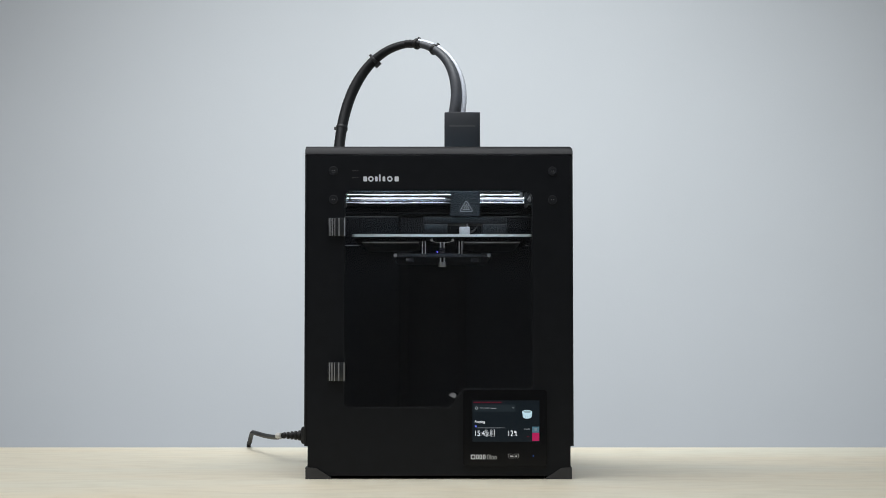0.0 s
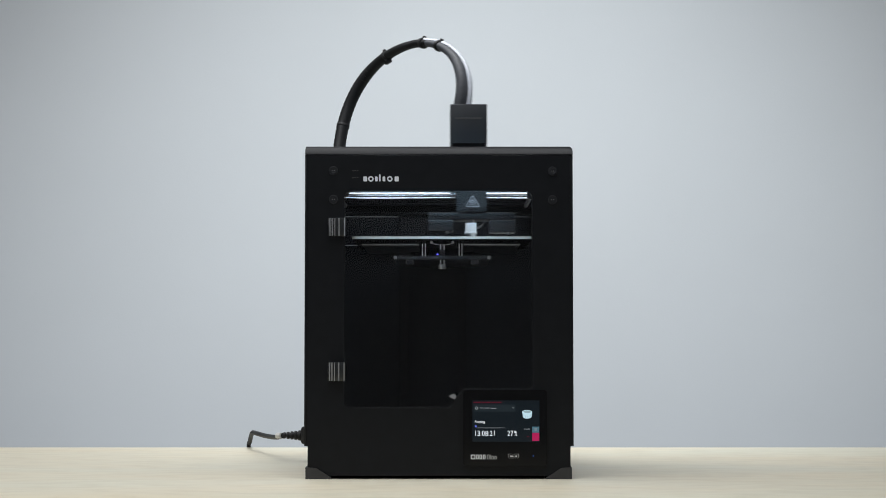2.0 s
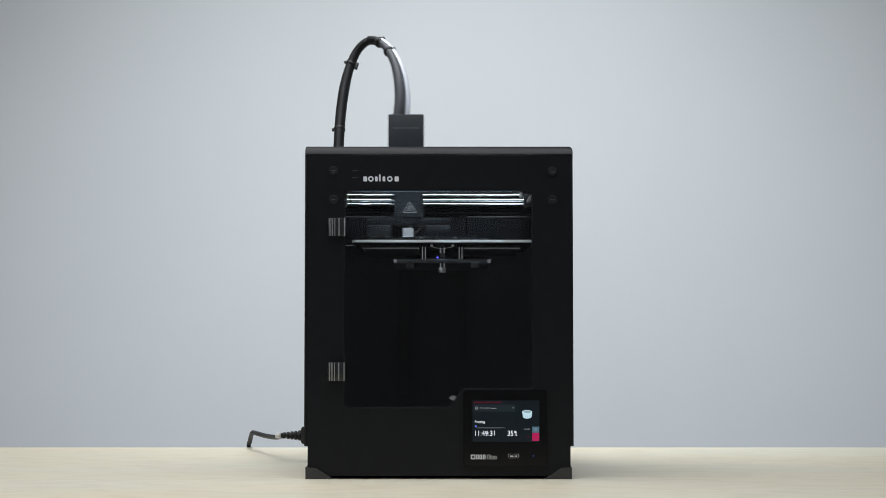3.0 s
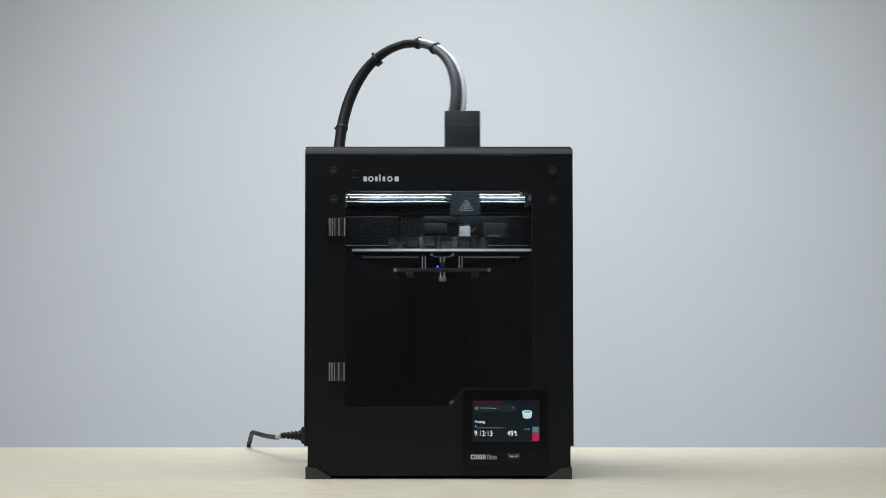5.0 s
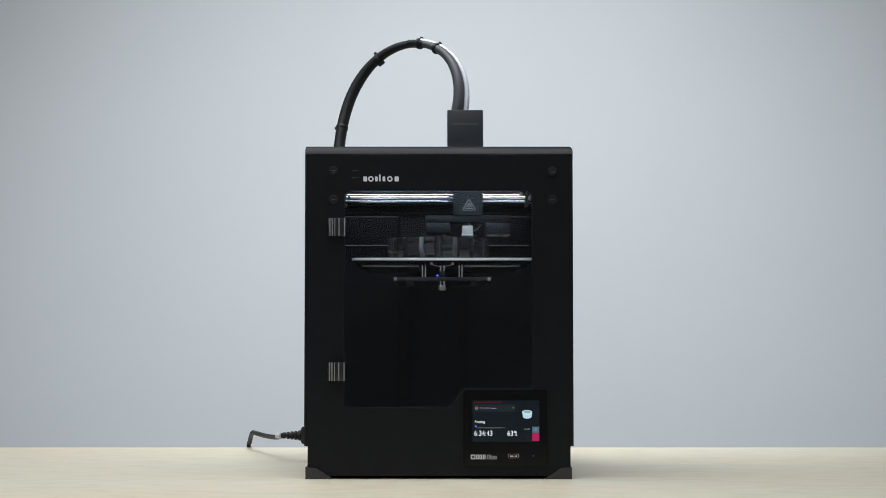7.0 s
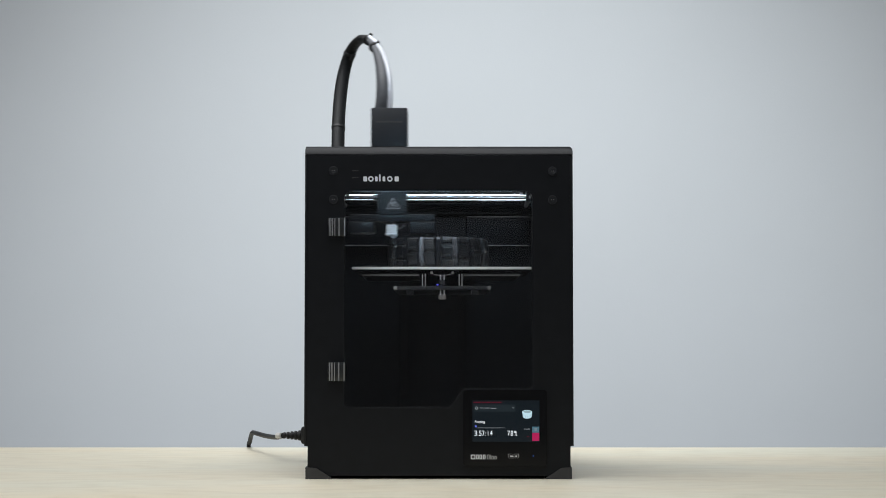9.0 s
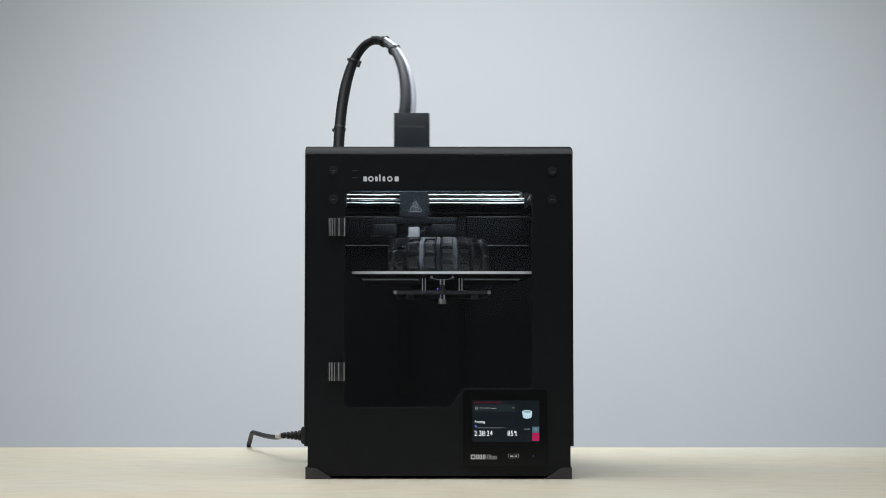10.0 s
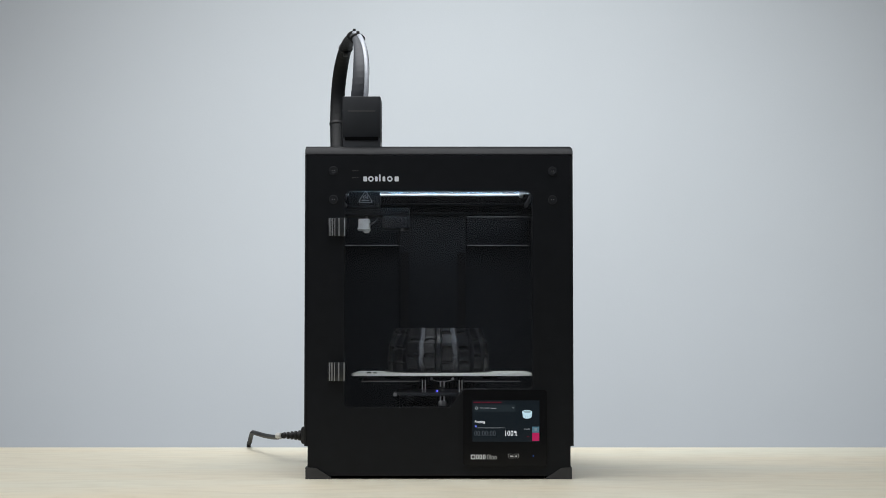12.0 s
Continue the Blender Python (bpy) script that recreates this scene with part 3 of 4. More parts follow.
def power_cord():
    o = Vector((-0.185, 0.32, 0.0))
    pts = [(-0.228, 0.33, 0.0385), (-0.2465, 0.42, 0.0315), (-0.2726, 0.52, 0.0285), (-0.2911, 0.58, 0.0290), (-0.3036, 0.625, 0.0285), (-0.3100, 0.660, 0.0225), (-0.3155, 0.690, 0.0100), (-0.3200, 0.711, -0.004),
           (-0.3230, 0.722, -0.10), (-0.315, 0.725, -0.40), (-0.30, 0.74, -0.70), (-0.28, 0.80, -0.7355), (-0.10, 1.2, -0.7355)]
    part("cord", add_path(bmesh.new(), [p - o for p in spline(pts)], 0.0037, 12), RUBBER, cord)
    part("tag", add_rod(bmesh.new(), Vector((-0.2305, 0.333, 0.0383)) - o, Vector((-0.238, 0.343, 0.0379)) - o, 0.0042, 14), LABEL, cord, "white paper tag")
    bm = bmesh.new()
    x = -0.2285
    for k in range(6):
        r = 0.0046 + 0.0007 * k
        add_rod(bm, Vector((x, 0.33, 0.0388)) - o, Vector((x + 0.0042, 0.33, 0.0388)) - o, r, 16, bevel=0.0008)
        add_rod(bm, Vector((x + 0.004, 0.33, 0.0388)) - o, Vector((x + 0.006, 0.33, 0.0388)) - o, r - 0.0014, 16)
        x += 0.0056
    part("strain_relief", bm, RUBBER, cord, "ribbed strain relief")
    bm = bmesh.new()
    add_box(bm, -0.2015 + 0.185, -0.171 + 0.185, -0.004, 0.024, 0.0265, 0.0520, 0.004)
    part("plug", bm, RUBBER, cord)


power_cord()

# ---------------------------------------------------------------- moving bed (origin: top of the plate, centre)
BED_X, BED_Y = 0.0047, 0.17
bed = thing("print_bed", "pale flat build plate on a dark bracket with levelling bolt", "print bed", (BED_X, BED_Y, 0.3165))


def bed_parts():
    bm = bmesh.new()
    add_slab(bm, rounded([(-0.1188, -0.12), (0.1188, -0.12), (0.1188, 0.11), (-0.1188, 0.11)], 0.006), -0.0033, 0.0)
    bmesh.ops.rotate(bm, verts=bm.verts, cent=(0, 0, 0), matrix=Matrix.Rotation(radians(-90), 3, "X"))
    zs = [v.co.z for v in bm.verts]
    bmesh.ops.translate(bm, verts=bm.verts, vec=(0, 0, -max(zs)))
    part("plate", bm, PLATE, bed, "pale perforated build plate")
    # added black sheet: puts the shade below the plate into colour
    box("underside_shade", MATTE, bed, -0.1180, 0.1180, -0.1175, 0.1095, -0.0042, -0.0034)
    box("plate_clip", PLASTIC, bed, -0.0990, -0.0930, -0.1185, -0.1090, 0.0001, 0.0022, 0.0005)
    box("plate_clip", PLASTIC, bed, -0.0905, -0.0860, -0.1185, -0.1090, 0.0001, 0.0016, 0.0005)
    # two side carriers under the plate
    for x0, x1 in ((-0.1060, -0.0310), (0.0285, 0.1030)):
        box("carrier", MOULDED, bed, x0, x1, -0.108, 0.100, -0.0115, -0.0085, 0.0006)
        # pale strip puts the highlight on the carrier's front edge into its colour
        box("carrier_highlight", GREYEDGE, bed, x0, x1, -0.1090, -0.1082, -0.0112, -0.0098, 0.0002)
        box("carrier_post", BLACK_IN, bed, (x0 + x1) / 2 - 0.01, (x0 + x1) / 2 + 0.01, -0.02, 0.02, -0.0086, -0.0040)
    # bracket bar
    box("bracket", MOULDED, bed, -0.0638, 0.0638, -0.110, 0.11, -0.0300, -0.0250, 0.0008)
    for x0, x1 in ((-0.0640, -0.0598), (0.0598, 0.0640)):
        box("bracket_end", GREYEDGE, bed, x0, x1, -0.1112, -0.1102, -0.0298, -0.0252, 0.0003)
    for x in (-0.0426, 0.0430):
        box("bracket_pad", PLASTIC, bed, x - 0.0052, x + 0.0052, -0.108, -0.096, -0.0365, -0.0302, 0.0006)
    # paired standoffs
    for x in (-0.0260, -0.0222, 0.0225, 0.0262):
        rod("standoff", PIN, bed, (x, -0.1075, -0.0250), (x, -0.1075, -0.0088), 0.0008, seg=10)
    # levelling bolt, spring and knob
    for x in (-0.0022, 0.0026):
        rod("bolt_pin", PIN, bed, (x, -0.1118, -0.0172), (x, -0.1118, -0.0100), 0.0010, seg=10)
        rod("bolt_pin", PIN, bed, (x, -0.107, -0.0362), (x, -0.107, -0.0302), 0.0010, seg=10)
    bm = bmesh.new()
    pts = [Vector((0.0035 * math.cos(a * 0.7) + 0.0002, -0.107 + 0.0035 * math.sin(a * 0.7), -0.0095 - 0.0150 * a / 60)) for a in range(61)]
    add_path(bm, pts, 0.0003, 6)
    part("spring", bm, DULL, bed, "small steel spring")
    bm = bmesh.new()
    add_rod(bm, (0.0002, -0.107, -0.0425), (0.0002, -0.107, -0.0362), 0.0052, 8, bevel=0.0006)
    part("knob", bm, STEEL, bed, "bright knurled levelling nut")
    bm = bmesh.new()
    pts = [Vector((-0.0145 + 0.029 * u / 16, -0.108, -0.0068 - 0.0040 * math.sin(math.pi * u / 16) ** 0.5)) for u in range(17)]
    add_path(bm, pts, 0.0004, 8)
    part("wire_loop", bm, PIN, bed)
    for x in (-0.0140, 0.0140):
        bm = bmesh.new()
        bmesh.ops.create_uvsphere(bm, u_segments=10, v_segments=6, radius=0.0020, matrix=Matrix.Translation((x, -0.1095, -0.0072)))
        part("wire_end", bm, PIN, bed)
    bm = bmesh.new()
    bmesh.ops.create_uvsphere(bm, u_segments=10, v_segments=6, radius=0.0009, matrix=Matrix.Translation((-0.0062, -0.111, -0.0230)))
    part("indicator", bm, BLUE_LED, bed, "tiny blue indicator light")
    box("bed_arm", BLACK_IN, bed, -0.045, 0.045, 0.06, 0.1315, -0.0250, -0.0050, 0.001)


bed_parts()
# pale grey wedge below the bed; it sinks at half the bed's pace
bm = bmesh.new()
add_slab(bm, [Vector(p) for p in ((-0.0052, 0.0006), (0.0012, 0.0040), (0.0052, 0.0010), (0.0030, -0.0034))], -0.0012, 0.0012)
grey_wedge = part("grey_wedge", bm, GREYEDGE, bed, "small pale grey wedge")

# ---------------------------------------------------------------- printed ring, layer by layer (origin: on the plate)
LAYERS, RING_H = 30, 0.0600
LAYER_H = RING_H / LAYERS
ring = thing("printed_ring", "black printed tyre-like ring with chunky tread blocks", "printed part", (-0.0006, BED_Y, 0.3165))


def groove_phase(a, z):
    """The angle in pitches of the zigzag grooves, counted from the front of the ring."""
    w = (z / RING_H * 3 + 0.15) % 1.0
    return (a - 1.5 * math.pi) / math.tau * 18 + 0.035 * (4 * abs(w - 0.5) - 1)


def body_radius(z):
    u = z / RING_H
    return 0.0613 + 0.0036 * math.sin(math.pi * min(1, u * 1.05 + 0.12)) - 0.0060 * max(0.0, u - 0.66) / 0.34


def ring_radius(a, z):
    """Outer radius of the tread ring at the angle a and the height z: chunky lugs between zigzag grooves."""
    p = groove_phase(a, z)
    k = math.floor(p)
    ph = p - k
    lug = max(0.0, min(1.0, (min(ph, 1 - ph) - 0.13) / 0.05))
    v = z / RING_H * 3 + 0.5 * ((k // 2) % 2) + 0.18 * abs(ph - 0.5) + 0.30
    w = abs(v - round(v))
    gap = max(0.0, min(1.0, (w - 0.045) / 0.07)) if 0.2 < ph < 0.86 else 1.0
    rib = 0.12 * max(0.0, 1 - abs(w - 0.27) / 0.03) * (1 if 0.3 < ph < 0.7 else 0)
    h = lug * (0.45 + 0.55 * gap - rib)
    # a thin raised lip runs round each lug, and the lug's face sags a little
    edge = min(ph, 1 - ph)
    lip = (0.0008 * max(0.0, 1 - abs(edge - 0.205) / 0.04) - 0.0005 * max(0.0, edge - 0.25) / 0.25) * gap
    return body_radius(z) + 0.0048 * h + lip


def on_strip(a, z):
    """Whether a spot lies on one of the two rough groove floors at the front of the ring, painted grey for their
    sheen.
    """
    p = groove_phase(a, z)
    if round(p) not in (-1, 1) or abs(p - round(p)) > 0.15:
        return False
    return noise.noise((a * 60, z * 420, 7.0)) > -0.6 + 0.75 * max(0.0, 0.5 - z / RING_H) * 2


def ring_layers():
    obs = []
    n = 540
    for i in range(LAYERS):
        bm = bmesh.new()
        z0, z1 = i * LAYER_H, (i + 1) * LAYER_H
        sub = 4
        outs = []
        for s in range(sub + 1):
            z = z0 + (z1 - z0) * s / sub
            loop = []
            for k in range(n):
                a = math.tau * k / n
                r = ring_radius(a + (math.tau if a < 0.5 * math.pi else 0.0), z)
                if on_strip(a, z):
                    r += 0.0002 * noise.noise((a * 70, z * 800, 3.0)) + 0.0008
                loop.append(bm.verts.new((r * math.cos(a), r * math.sin(a), z - z0)))
            outs.append(loop)
        ri = [0.050 - 0.003 * math.sin(math.pi * z / RING_H) for z in (z0, z1)]
        ins = [[bm.verts.new((r * math.cos(math.tau * k / n), r * math.sin(math.tau * k / n), z)) for k in range(n)] for r, z in ((ri[0], 0.0), (ri[1], z1 - z0))]
        loops = outs + [ins[1], ins[0], outs[0]]
        for a, b in zip(loops, loops[1:]):
            for k in range(n):
                bm.faces.new((a[k], a[(k + 1) % n], b[(k + 1) % n], b[k]))
        bm.faces.ensure_lookup_table()
        # the sheen of two front grooves is painted on as a paler material
        for f in bm.faces[:sub * n]:
            c = f.calc_center_median()
            f.material_index = 1 if on_strip(math.atan2(c.y, c.x) % math.tau, c.z + z0) else 0
        ob = part("layer", bm, PLA, ring)
        ob.data.materials.append(GROOVE_SHEEN)
        obs.append(ob)
    return obs


layers = ring_layers()
bm = bmesh.new()
add_rod(bm, (0, 0, 0.0), (0, 0, 0.0009), 0.0735, 48)
part("raft", bm, PLA, ring, "thin black printed raft")

# ---------------------------------------------------------------- print head (origin: nozzle tip)
head = thing("extruder", "black extruder carriage with warning label and pale nozzle block", "extruder", (0.0334, 0.212, NOZZLE_Z))


def head_parts():
    z = NOZZLE_Z
    F = -0.030
    # cover that stands out of the open top
    bm = bmesh.new()
    add_box(bm, -0.0248, 0.0248, F, 0.030, 0.4405 - z, 0.4950 - z, 0.0012)
    add_box(bm, -0.0243, 0.0243, F + 0.0006, 0.029, 0.395 - z, 0.4408 - z, 0.001)
    cover = part("motor_cover", bm, MOULDED, head, "square charcoal motor cover")
    box("cover_seam", FOOT_MAT, cover, -0.0180, 0.0180, F - 0.0002, F + 0.0005, 0.4745 - z, 0.4770 - z)
    box("cover_slot", MATTE, cover, -0.0215, 0.0215, F - 0.0003, F + 0.001, 0.4375 - z, 0.4420 - z)
    bm = bmesh.new()
    add_slab(bm, rounded(rect(-0.0165, 0.3496 - z, 0.0245, 0.3965 - z), 0.0012, 2), F, F + 0.006)
    plate = part("front_shield", bm, PLASTIC, head)
    # warning triangle with three wavy lines
    bm = bmesh.new()
    cx, b, t, w = 0.0055, 0.3560 - z, 0.3722 - z, 0.0100
    tri = rounded([(cx - w, b), (cx + w, b), (cx, t)], 0.0014, 3)
    g = Vector((cx, b + (t - b) / 3))
    add_slab(bm, tri, F - 0.0005, F, [[g + (p - g) * 0.885 for p in tri]])
    part("warning_sign", bm, WHITE_INK, plate, "white hot-surface warning triangle")
    for dx in (-0.0024, 0.0, 0.0024):
        bm = bmesh.new()
        pts = [Vector((cx + dx + 0.0007 * math.sin(u * 0.9), F - 0.0003, b + 0.0042 + 0.0066 * u / 10 * (1 if dx == 0 else 0.8))) for u in range(11)]
        add_path(bm, pts, 0.0004, 6)
        part("heat_line", bm, WHITE_INK, plate)
    box("heat_base", WHITE_INK, plate, cx - 0.0048, cx + 0.0048, F - 0.0005, F, b + 0.0024, b + 0.0031)
    # carriage block behind the shield, on the rods
    box("carriage", PLASTIC, head, -0.0150, 0.0230, F + 0.0065, 0.026, 0.3500 - z, 0.3945 - z, 0.001)
    box("fan_bar", PLASTIC, head, -0.0540, 0.0620, F + 0.004, 0.018, 0.3395 - z, 0.3492 - z, 0.001)
    for x0, x1, z0 in ((-0.0540, -0.0205, 0.3240), (0.0275, 0.0625, 0.3225)):
        bm = bmesh.new()
        add_box(bm, x0, x1, F + 0.002, 0.014, z0 - z, 0.3392 - z, 0.0016)
        fan = part("fan_duct", bm, PLASTIC, head)
        rod("duct_bolt", DULL, fan, ((x0 + x1) / 2 + 0.008, F + 0.006, z0 - z - 0.003), ((x0 + x1) / 2 + 0.008, F + 0.006, z0 - z + 0.001), 0.0026, seg=12)
    # heater block and nozzle
    bm = bmesh.new()
    add_box(bm, -0.0040, 0.0105, F + 0.004, 0.006, 0.3225 - z, 0.3352 - z, 0.0008)
    add_box(bm, -0.0052, 0.0110, F + 0.0035, 0.0065, 0.3212 - z, 0.3232 - z, 0.0006)
    part("heater_block", bm, BLOCKM, head, "pale grey silicone-wrapped heater block")
    bm = bmesh.new()
    add_rod(bm, (0.0062, -0.018, 0.0), (0.0062, -0.018, 0.0045), 0.0032, 16, r2=0.0052)
    part("nozzle", bm, BLOCKM, head)
    rod("heat_break", STEEL, head, (0.0062, -0.018, 0.3350 - z), (0.0062, -0.018, 0.3400 - z), 0.0016, seg=10)
    for k in range(2):
        bm = bmesh.new()
        pts = spline([(0.0105, F + 0.006, 0.329 - z - 0.002 * k), (0.0150, F + 0.004, 0.3300 - z - 0.0015 * k), (0.0200, F + 0.006, 0.3345 - z), (0.0225, F + 0.010, 0.3400 - z)], 6)
        add_path(bm, pts, 0.0006, 6)
        part("heater_wire", bm, DULL, head)


head_parts()

# ---------------------------------------------------------------- gantry (moves front to back with the head)
gantry = thing("gantry", "pair of polished steel rods carrying the print head", "gantry", (0.0, 0.212, 0.3757))


def gantry_parts():
    rod("upper_rod", CHROME, gantry, (-0.1300, 0, 0), (0.1215, 0, 0), 0.0024, "polished steel rod")
    rod("lower_rod", CHROME, gantry, (-0.1300, 0, -0.0050), (0.1200, 0, -0.0050), 0.0014)
    bm = bmesh.new()
    add_box(bm, -0.1285, 0.1180, 0.004, 0.010, -0.0009, 0.0005)
    for k in range(120):
        add_box(bm, -0.1280 + 0.00204 * k, -0.1270 + 0.00204 * k, 0.004, 0.010, -0.0016, -0.0009)
    part("belt", bm, RUBBER, gantry, "toothed black drive belt")
    for x in (-0.1365, 0.1265):
        box("end_block", PLASTIC, gantry, x - 0.0065, x + 0.0065, -0.014, 0.014, -0.0075, 0.0080, 0.001)
    rod("clamp", RUBBER, gantry, (-0.1265, 0, 0), (-0.1235, 0, 0), 0.0030)


gantry_parts()

# ---------------------------------------------------------------- hose from the back of the printer to the head
HOSE_BASE, HOSE_LEN, SEGS = Vector((-0.1436, 0.2420, 0.4265)), 0.4652, 56
hose = thing("cable_hose", "black sleeved cable arching from printer to head", "cable", tuple(HOSE_BASE))


def hose_curve(p3):
    """Evenly spaced points of the arch between its base and the head, of constant length."""
    p0 = HOSE_BASE
    h = Vector((p3.x - p0.x, p3.y - p0.y, 0))

    def bez(a, n=90):
        p1 = p0 + a * Vector((float(np.interp(h.x, [0.03, 0.0865, 0.17], [-0.12, -0.050, -0.035])), 0.961 + 0.5223 * h.y, 1))
        p2 = p3 + (0.2 + 2.0139 * h.length) * a * Vector((0.1047 + 0.7051 * h.x, 0.7051 * h.y, 1))
        return [p0 * (1 - u) ** 3 + p1 * 3 * u * (1 - u) ** 2 + p2 * 3 * u * u * (1 - u) + p3 * u ** 3 for u in (k / n for k in range(n + 1))]

    lo, hi = 0.0, 1.5
    for _ in range(26):
        mid = (lo + hi) / 2
        pts = bez(mid)
        if sum((b - a).length for a, b in zip(pts, pts[1:])) > HOSE_LEN:
            hi = mid
        else:
            lo = mid
    pts = np.array([tuple(p) for p in bez(mid, 360)])
    run = np.concatenate([[0], np.cumsum(np.linalg.norm(np.diff(pts, axis=0), axis=1))])
    at = np.linspace(0, run[-1], SEGS + 1)
    even = np.stack([np.interp(at, run, pts[:, i]) for i in range(3)], 1)
    return [Vector(p) for p in even], h.normalized()


def link(r0, r1, length, flat=1.0):
    """One stiff link of the hose along z, with rounded ends."""
    bm = bmesh.new()
    e = length / 2
    pts = [(0, 0, -e - 0.0004), (0, 0, 0), (0, 0, e + 0.0004)]
    add_path(bm, pts, [r0, (r0 + r1) / 2, r1], 28)
    for v in bm.verts:
        v.co.y *= flat
    return bm


def hose_links():
    obs = []
    step = HOSE_LEN / SEGS
    last = 37
    radius = lambda i: float(np.interp(i / SEGS, [0, 0.35, 0.55, 0.66, 0.78, 0.9, 1], [0.0072, 0.0076, 0.0060, 0.0048, 0.0062, 0.0080, 0.0082]))
    tube = finish("tube_link", link(0.0036, 0.0036, step), TUBE)
    for i in range(SEGS):
        name, mat = ("hose_link", SLEEVE) if i < last else ("cable_link", RIBBON)
        ob = part(name, link(radius(i), radius(i + 1), step, 1.35), mat, hose)
        obs.append((ob, i, 0.0, 0.0))
        if i >= last - 1:
            ob = new("tube_link", tube)
            ob.parent = hose
            u = (i - last + 1) / (SEGS - last)
            obs.append((ob, i, 0.0040, 0.0078 * u))
    for i in (9, 25, 35, 40):
        bm = bmesh.new()
        r = radius(i) + (0.0011 if i < 30 else 0.0026)
        add_rod(bm, (0, 0, -0.0022), (0, 0, 0.0022), r, 20, bevel=0.0008)
        for v in bm.verts:
            v.co.y *= 1.3
        add_box(bm, r - 0.001, r + 0.0028, -0.002, 0.002, -0.002, 0.002, 0.0005)
        if i == 25:
            add_box(bm, -0.0112, -0.0070, -0.003, 0.003, -0.006, 0.004, 0.0005)
        ob = part("cable_tie", bm, RUBBER, hose)
        obs.append((ob, i, 0.0, 0.0))
    return obs


links = hose_links()
bm = bmesh.new()
add_rod(bm, (0, 0, -0.018), (0, 0, -0.001), 0.0095, 20, bevel=0.001)
part("collar", bm, PLASTIC, hose)
box("collar_clip", PLASTIC, hose, -0.012, 0.004, -0.008, 0.008, -0.010, -0.004, 0.001)


# ---------------------------------------------------------------- what moves
def bed_height(t):
    """Height of the plate's top: it sinks slowly while the ring grows, then drops at the end."""
    return float(np.interp(t, [0, 1, 1.5, 2, 2.5, 3, 5.5, 6.5, 9.5, 10.5, 11.9, 11.966, 12], [0.3166, 0.3160, 0.3150, 0.3137, 0.3116, 0.3092, 0.2945, 0.2885, 0.2707, 0.2647, 0.2573, 0.1338, 0.1338]))


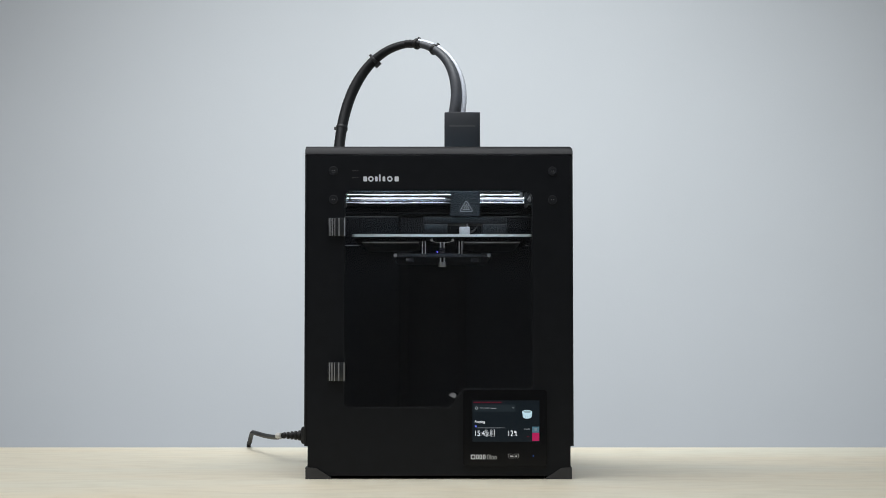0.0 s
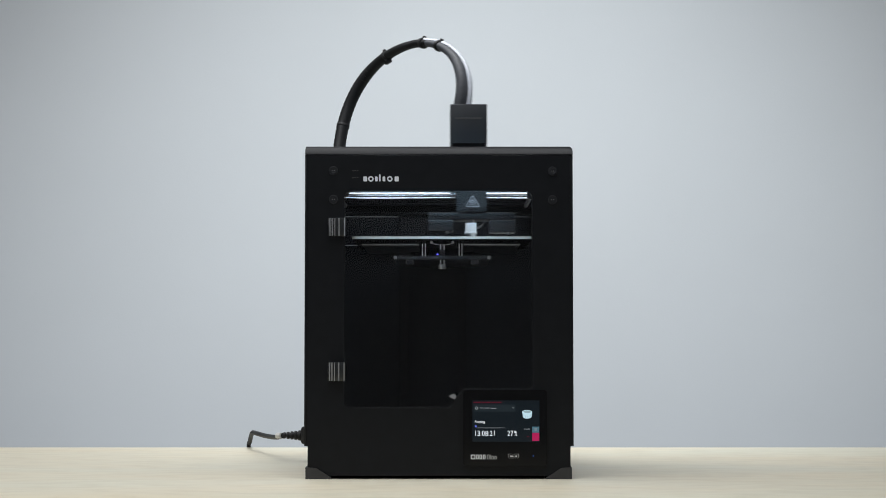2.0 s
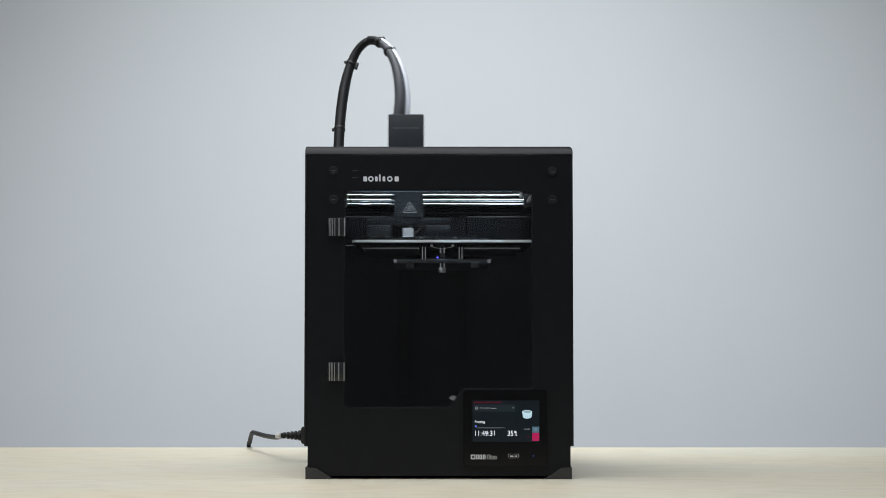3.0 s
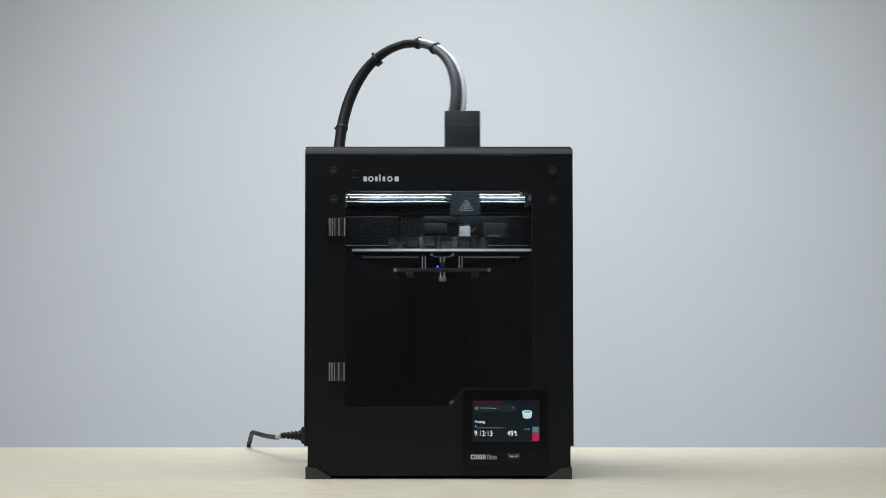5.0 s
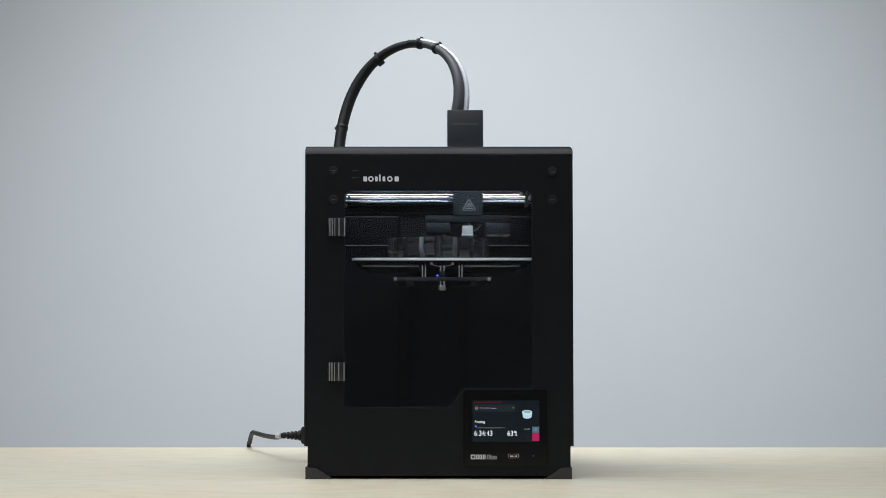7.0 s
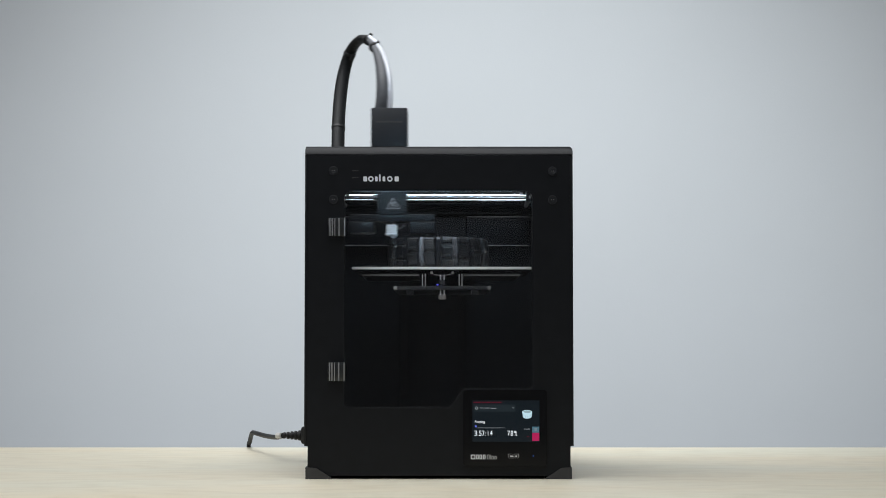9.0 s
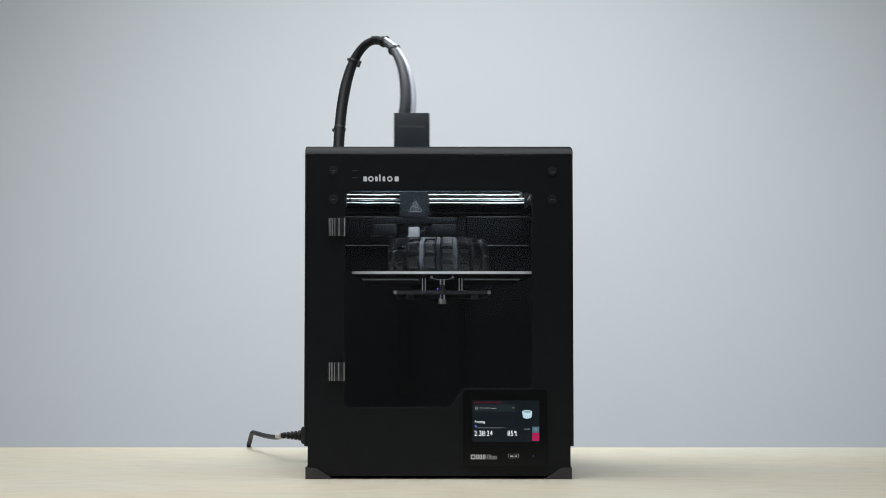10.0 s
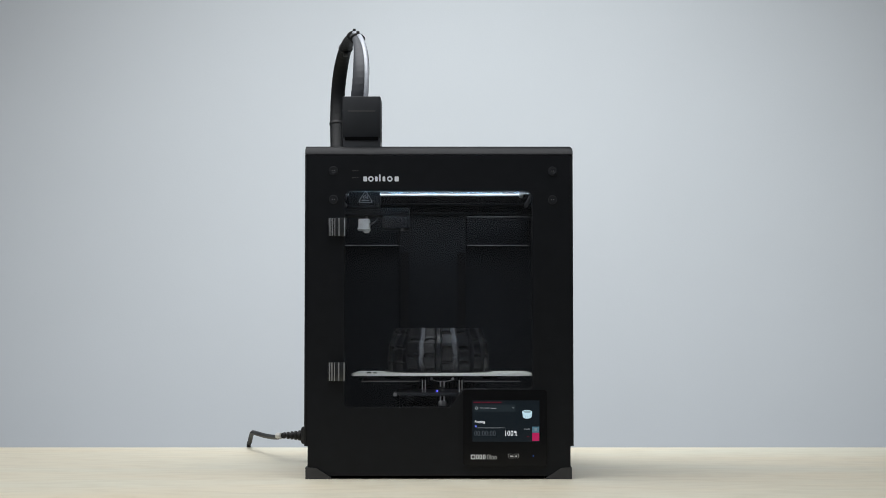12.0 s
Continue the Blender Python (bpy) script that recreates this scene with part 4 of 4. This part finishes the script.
# rows of walk() for the print head: seconds, x, y
HEAD_ROWS = [
    (0, 0.0326, 0.2087), (0.1, -0.0568, 0.2087), (0.2, -0.0537, 0.1855), (0.3, -0.0675, 0.1779),
    (0.4, 0.0352, 0.1332), (0.5, -0.0436, 0.2323), (0.6, 0.0373, 0.1855), (0.7, -0.0481, 0.2244),
    (0.8, 0.0409, 0.1554), (0.9, -0.0396, 0.2323), (1, 0.0099, 0.2563), (1.1, -0.0336, 0.1186),
    (1.2, 0.0392, 0.2087), (1.3, -0.0176, 0.2323), (1.4, 0.0302, 0.2244), (1.5, 0.0393, 0.1114),
    (1.6, -0.0650, 0.1779), (1.7, -0.0424, 0.0971), (1.8, 0.0019, 0.1114), (1.9, -0.0513, 0.1259),
    (2, 0.0400, 0.1259), (2.1, 0.0178, 0.0900), (2.2, -0.0584, 0.1554), (2.3, 0.0151, 0.2482), (2.4, 0.0481, 0.2009),
    (2.5, 0.0493, 0.2087), (2.6, 0.0145, 0.2482), (2.7, 0.0375, 0.2009), (2.8, -0.0264, 0.2402),
    (2.9, 0.0248, 0.1186), (3, -0.0462, 0.2323), (3.1, 0.0582, 0.1554), (3.2, 0.0460, 0.1628),
    (3.3, -0.0557, 0.1608), (3.4, -0.0050, 0.1101), (3.5, 0.0454, 0.2079), (3.6, 0.0494, 0.1518),
    (3.7, -0.0520, 0.1479), (3.8, 0.0465, 0.1444), (3.9, 0.0344, 0.1263), (4, -0.0557, 0.1890),
    (4.1, -0.0405, 0.1285), (4.2, -0.0347, 0.1227), (4.3, 0.0393, 0.2179), (4.4, 0.0397, 0.2174),
    (4.5, -0.0569, 0.1787), (4.6, -0.0008, 0.2400), (4.7, 0.0528, 0.1801), (4.8, -0.0336, 0.2402),
    (4.9, -0.0650, 0.1259), (5, 0.0324, 0.1932), (5.1, -0.0121, 0.2482), (5.2, 0.0319, 0.0971),
    (5.3, 0.0394, 0.1554), (5.4, -0.0261, 0.1043), (5.5, 0.0408, 0.1114), (5.6, -0.0309, 0.2323),
    (5.7, 0.0267, 0.2323), (5.8, -0.0204, 0.1114), (5.9, 0.0334, 0.1932), (6, 0.0382, 0.1779), (6.1, 0.0340, 0.2009),
    (6.2, -0.0445, 0.2009), (6.3, 0.0314, 0.0971), (6.4, 0.0392, 0.1043), (6.5, -0.0408, 0.1114),
    (6.6, -0.0670, 0.1932), (6.7, 0.0315, 0.1043), (6.8, 0.0438, 0.1186), (6.9, -0.0039, 0.2482),
    (7, 0.0363, 0.1855), (7.1, 0.0525, 0.1932), (7.2, -0.0477, 0.2323), (7.3, -0.0565, 0.1665),
    (7.4, 0.0528, 0.1803), (7.5, 0.0460, 0.1433), (7.6, -0.0121, 0.2389), (7.7, -0.0423, 0.1308),
    (7.8, 0.0033, 0.1103), (7.9, 0.0430, 0.1376), (8, 0.0139, 0.1128), (8.1, -0.0457, 0.2144),
    (8.2, -0.0428, 0.1314), (8.3, 0.0410, 0.1345), (8.4, 0.0530, 0.1757), (8.5, -0.0452, 0.1348),
    (8.6, 0.0119, 0.2379), (8.7, 0.0459, 0.1431), (8.8, 0.0174, 0.0971), (8.9, -0.0427, 0.2087),
    (9, -0.0676, 0.1628), (9.1, -0.0192, 0.2323), (9.2, 0.0175, 0.2323), (9.3, -0.0111, 0.2402),
    (9.4, 0.0174, 0.1043), (9.5, 0.0381, 0.2087), (9.6, -0.0612, 0.1479), (9.7, -0.0356, 0.1186),
    (9.8, 0.0428, 0.2165), (9.9, 0.0371, 0.2087), (10, -0.0378, 0.2165), (10.1, 0.0393, 0.1114),
    (10.2, 0.0388, 0.1479), (10.3, -0.0465, 0.2244), (10.4, -0.0650, 0.1779), (10.5, -0.0455, 0.2009),
    (10.6, -0.0460, 0.2009), (10.7, -0.0204, 0.1114), (10.8, -0.0120, 0.2244), (10.9, 0.0377, 0.2165),
    (11, -0.0394, 0.1305), (11.1, -0.0566, 0.2045), (11.2, -0.0621, 0.1893), (11.3, 0.0473, 0.1450),
    (11.4, -0.0637, 0.1744), (11.5, -0.0621, 0.1893), (11.6, 0.0029, 0.1163), (11.7, -0.0237, 0.1022),
    (11.8, -0.0152, 0.2198), (11.9, -0.0002, 0.2353), (12, -0.1004, 0.0500),
]


def sweep():
    """The head's rows with a short run through each place, so that it never stands still."""
    rows = []
    for k, (t, x, y) in enumerate(HEAD_ROWS):
        d = 0.0 if t > 11.9 else math.copysign(0.011, HEAD_ROWS[min(k + 1, len(HEAD_ROWS) - 1)][1] - HEAD_ROWS[max(k - 1, 0)][1])
        rows += [(t + j / 30, x + j * d, y) for j in (-1, 0, 1) if 0 <= t + j / 30 <= 12.0]
    return rows


def motions():
    runs = sweep()
    walk(head, [(t, pose(x, y, NOZZLE_Z)) for t, x, y in runs])
    walk(gantry, [(t, pose(0, y, 0.3757)) for t, x, y in HEAD_ROWS])
    times = [k / 2 for k in range(24)] + [11.9, 11.967, 12.0]
    wedge_rows = [(t, pose(0.0133, -0.150, -0.2103 + 0.5 * (0.3155 - bed_height(t)))) for t in times]
    walk(grey_wedge, wedge_rows)
    walk(bed, [(t, pose(BED_X, BED_Y, bed_height(t))) for t in times])
    walk(ring, [(t, pose(-0.0006, BED_Y, bed_height(t) + 0.0002)) for t in times])
    # each layer waits at the nozzle's height until its turn, then sinks with the bed
    for i, ob in enumerate(layers):
        rest = i * LAYER_H
        fine = sorted(set(times) | {k / 10 for k in range(0, 119) if abs(NOZZLE_Z - LAYER_H - bed_height(k / 10) - rest) < 0.004})
        walk(ob, [(t, pose(0, 0, min(rest, NOZZLE_Z - LAYER_H - bed_height(t) - 0.00002 * i)) if t < 11.95 else pose(0, 0, rest)) for t in fine])
    # the hose follows the head, link by link
    rows = {id(ob): [] for ob, *_ in links}
    for t, x, y in runs:
        pts, h = hose_curve(Vector((x - 0.0109 + float(np.interp(y, [0.05, 0.09], [0.006, 0.0])), y, 0.497)))
        nrm = h.cross(Vector((0, 0, 1))).normalized()
        for ob, i, side, out in links:
            a, b = pts[i], pts[i + 1]
            tz = (b - a).normalized()
            tx = nrm.cross(tz).normalized()
            m = Matrix((nrm.cross(tz).normalized(), nrm, tz)).transposed().to_4x4()
            c = (a + b) / 2 - HOSE_BASE
            m.translation = c + tx * side + Vector((out, 0, 0))
            rows[id(ob)].append((t, m))
    for ob, *_ in links:
        walk(ob, rows[id(ob)])
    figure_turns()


motions()
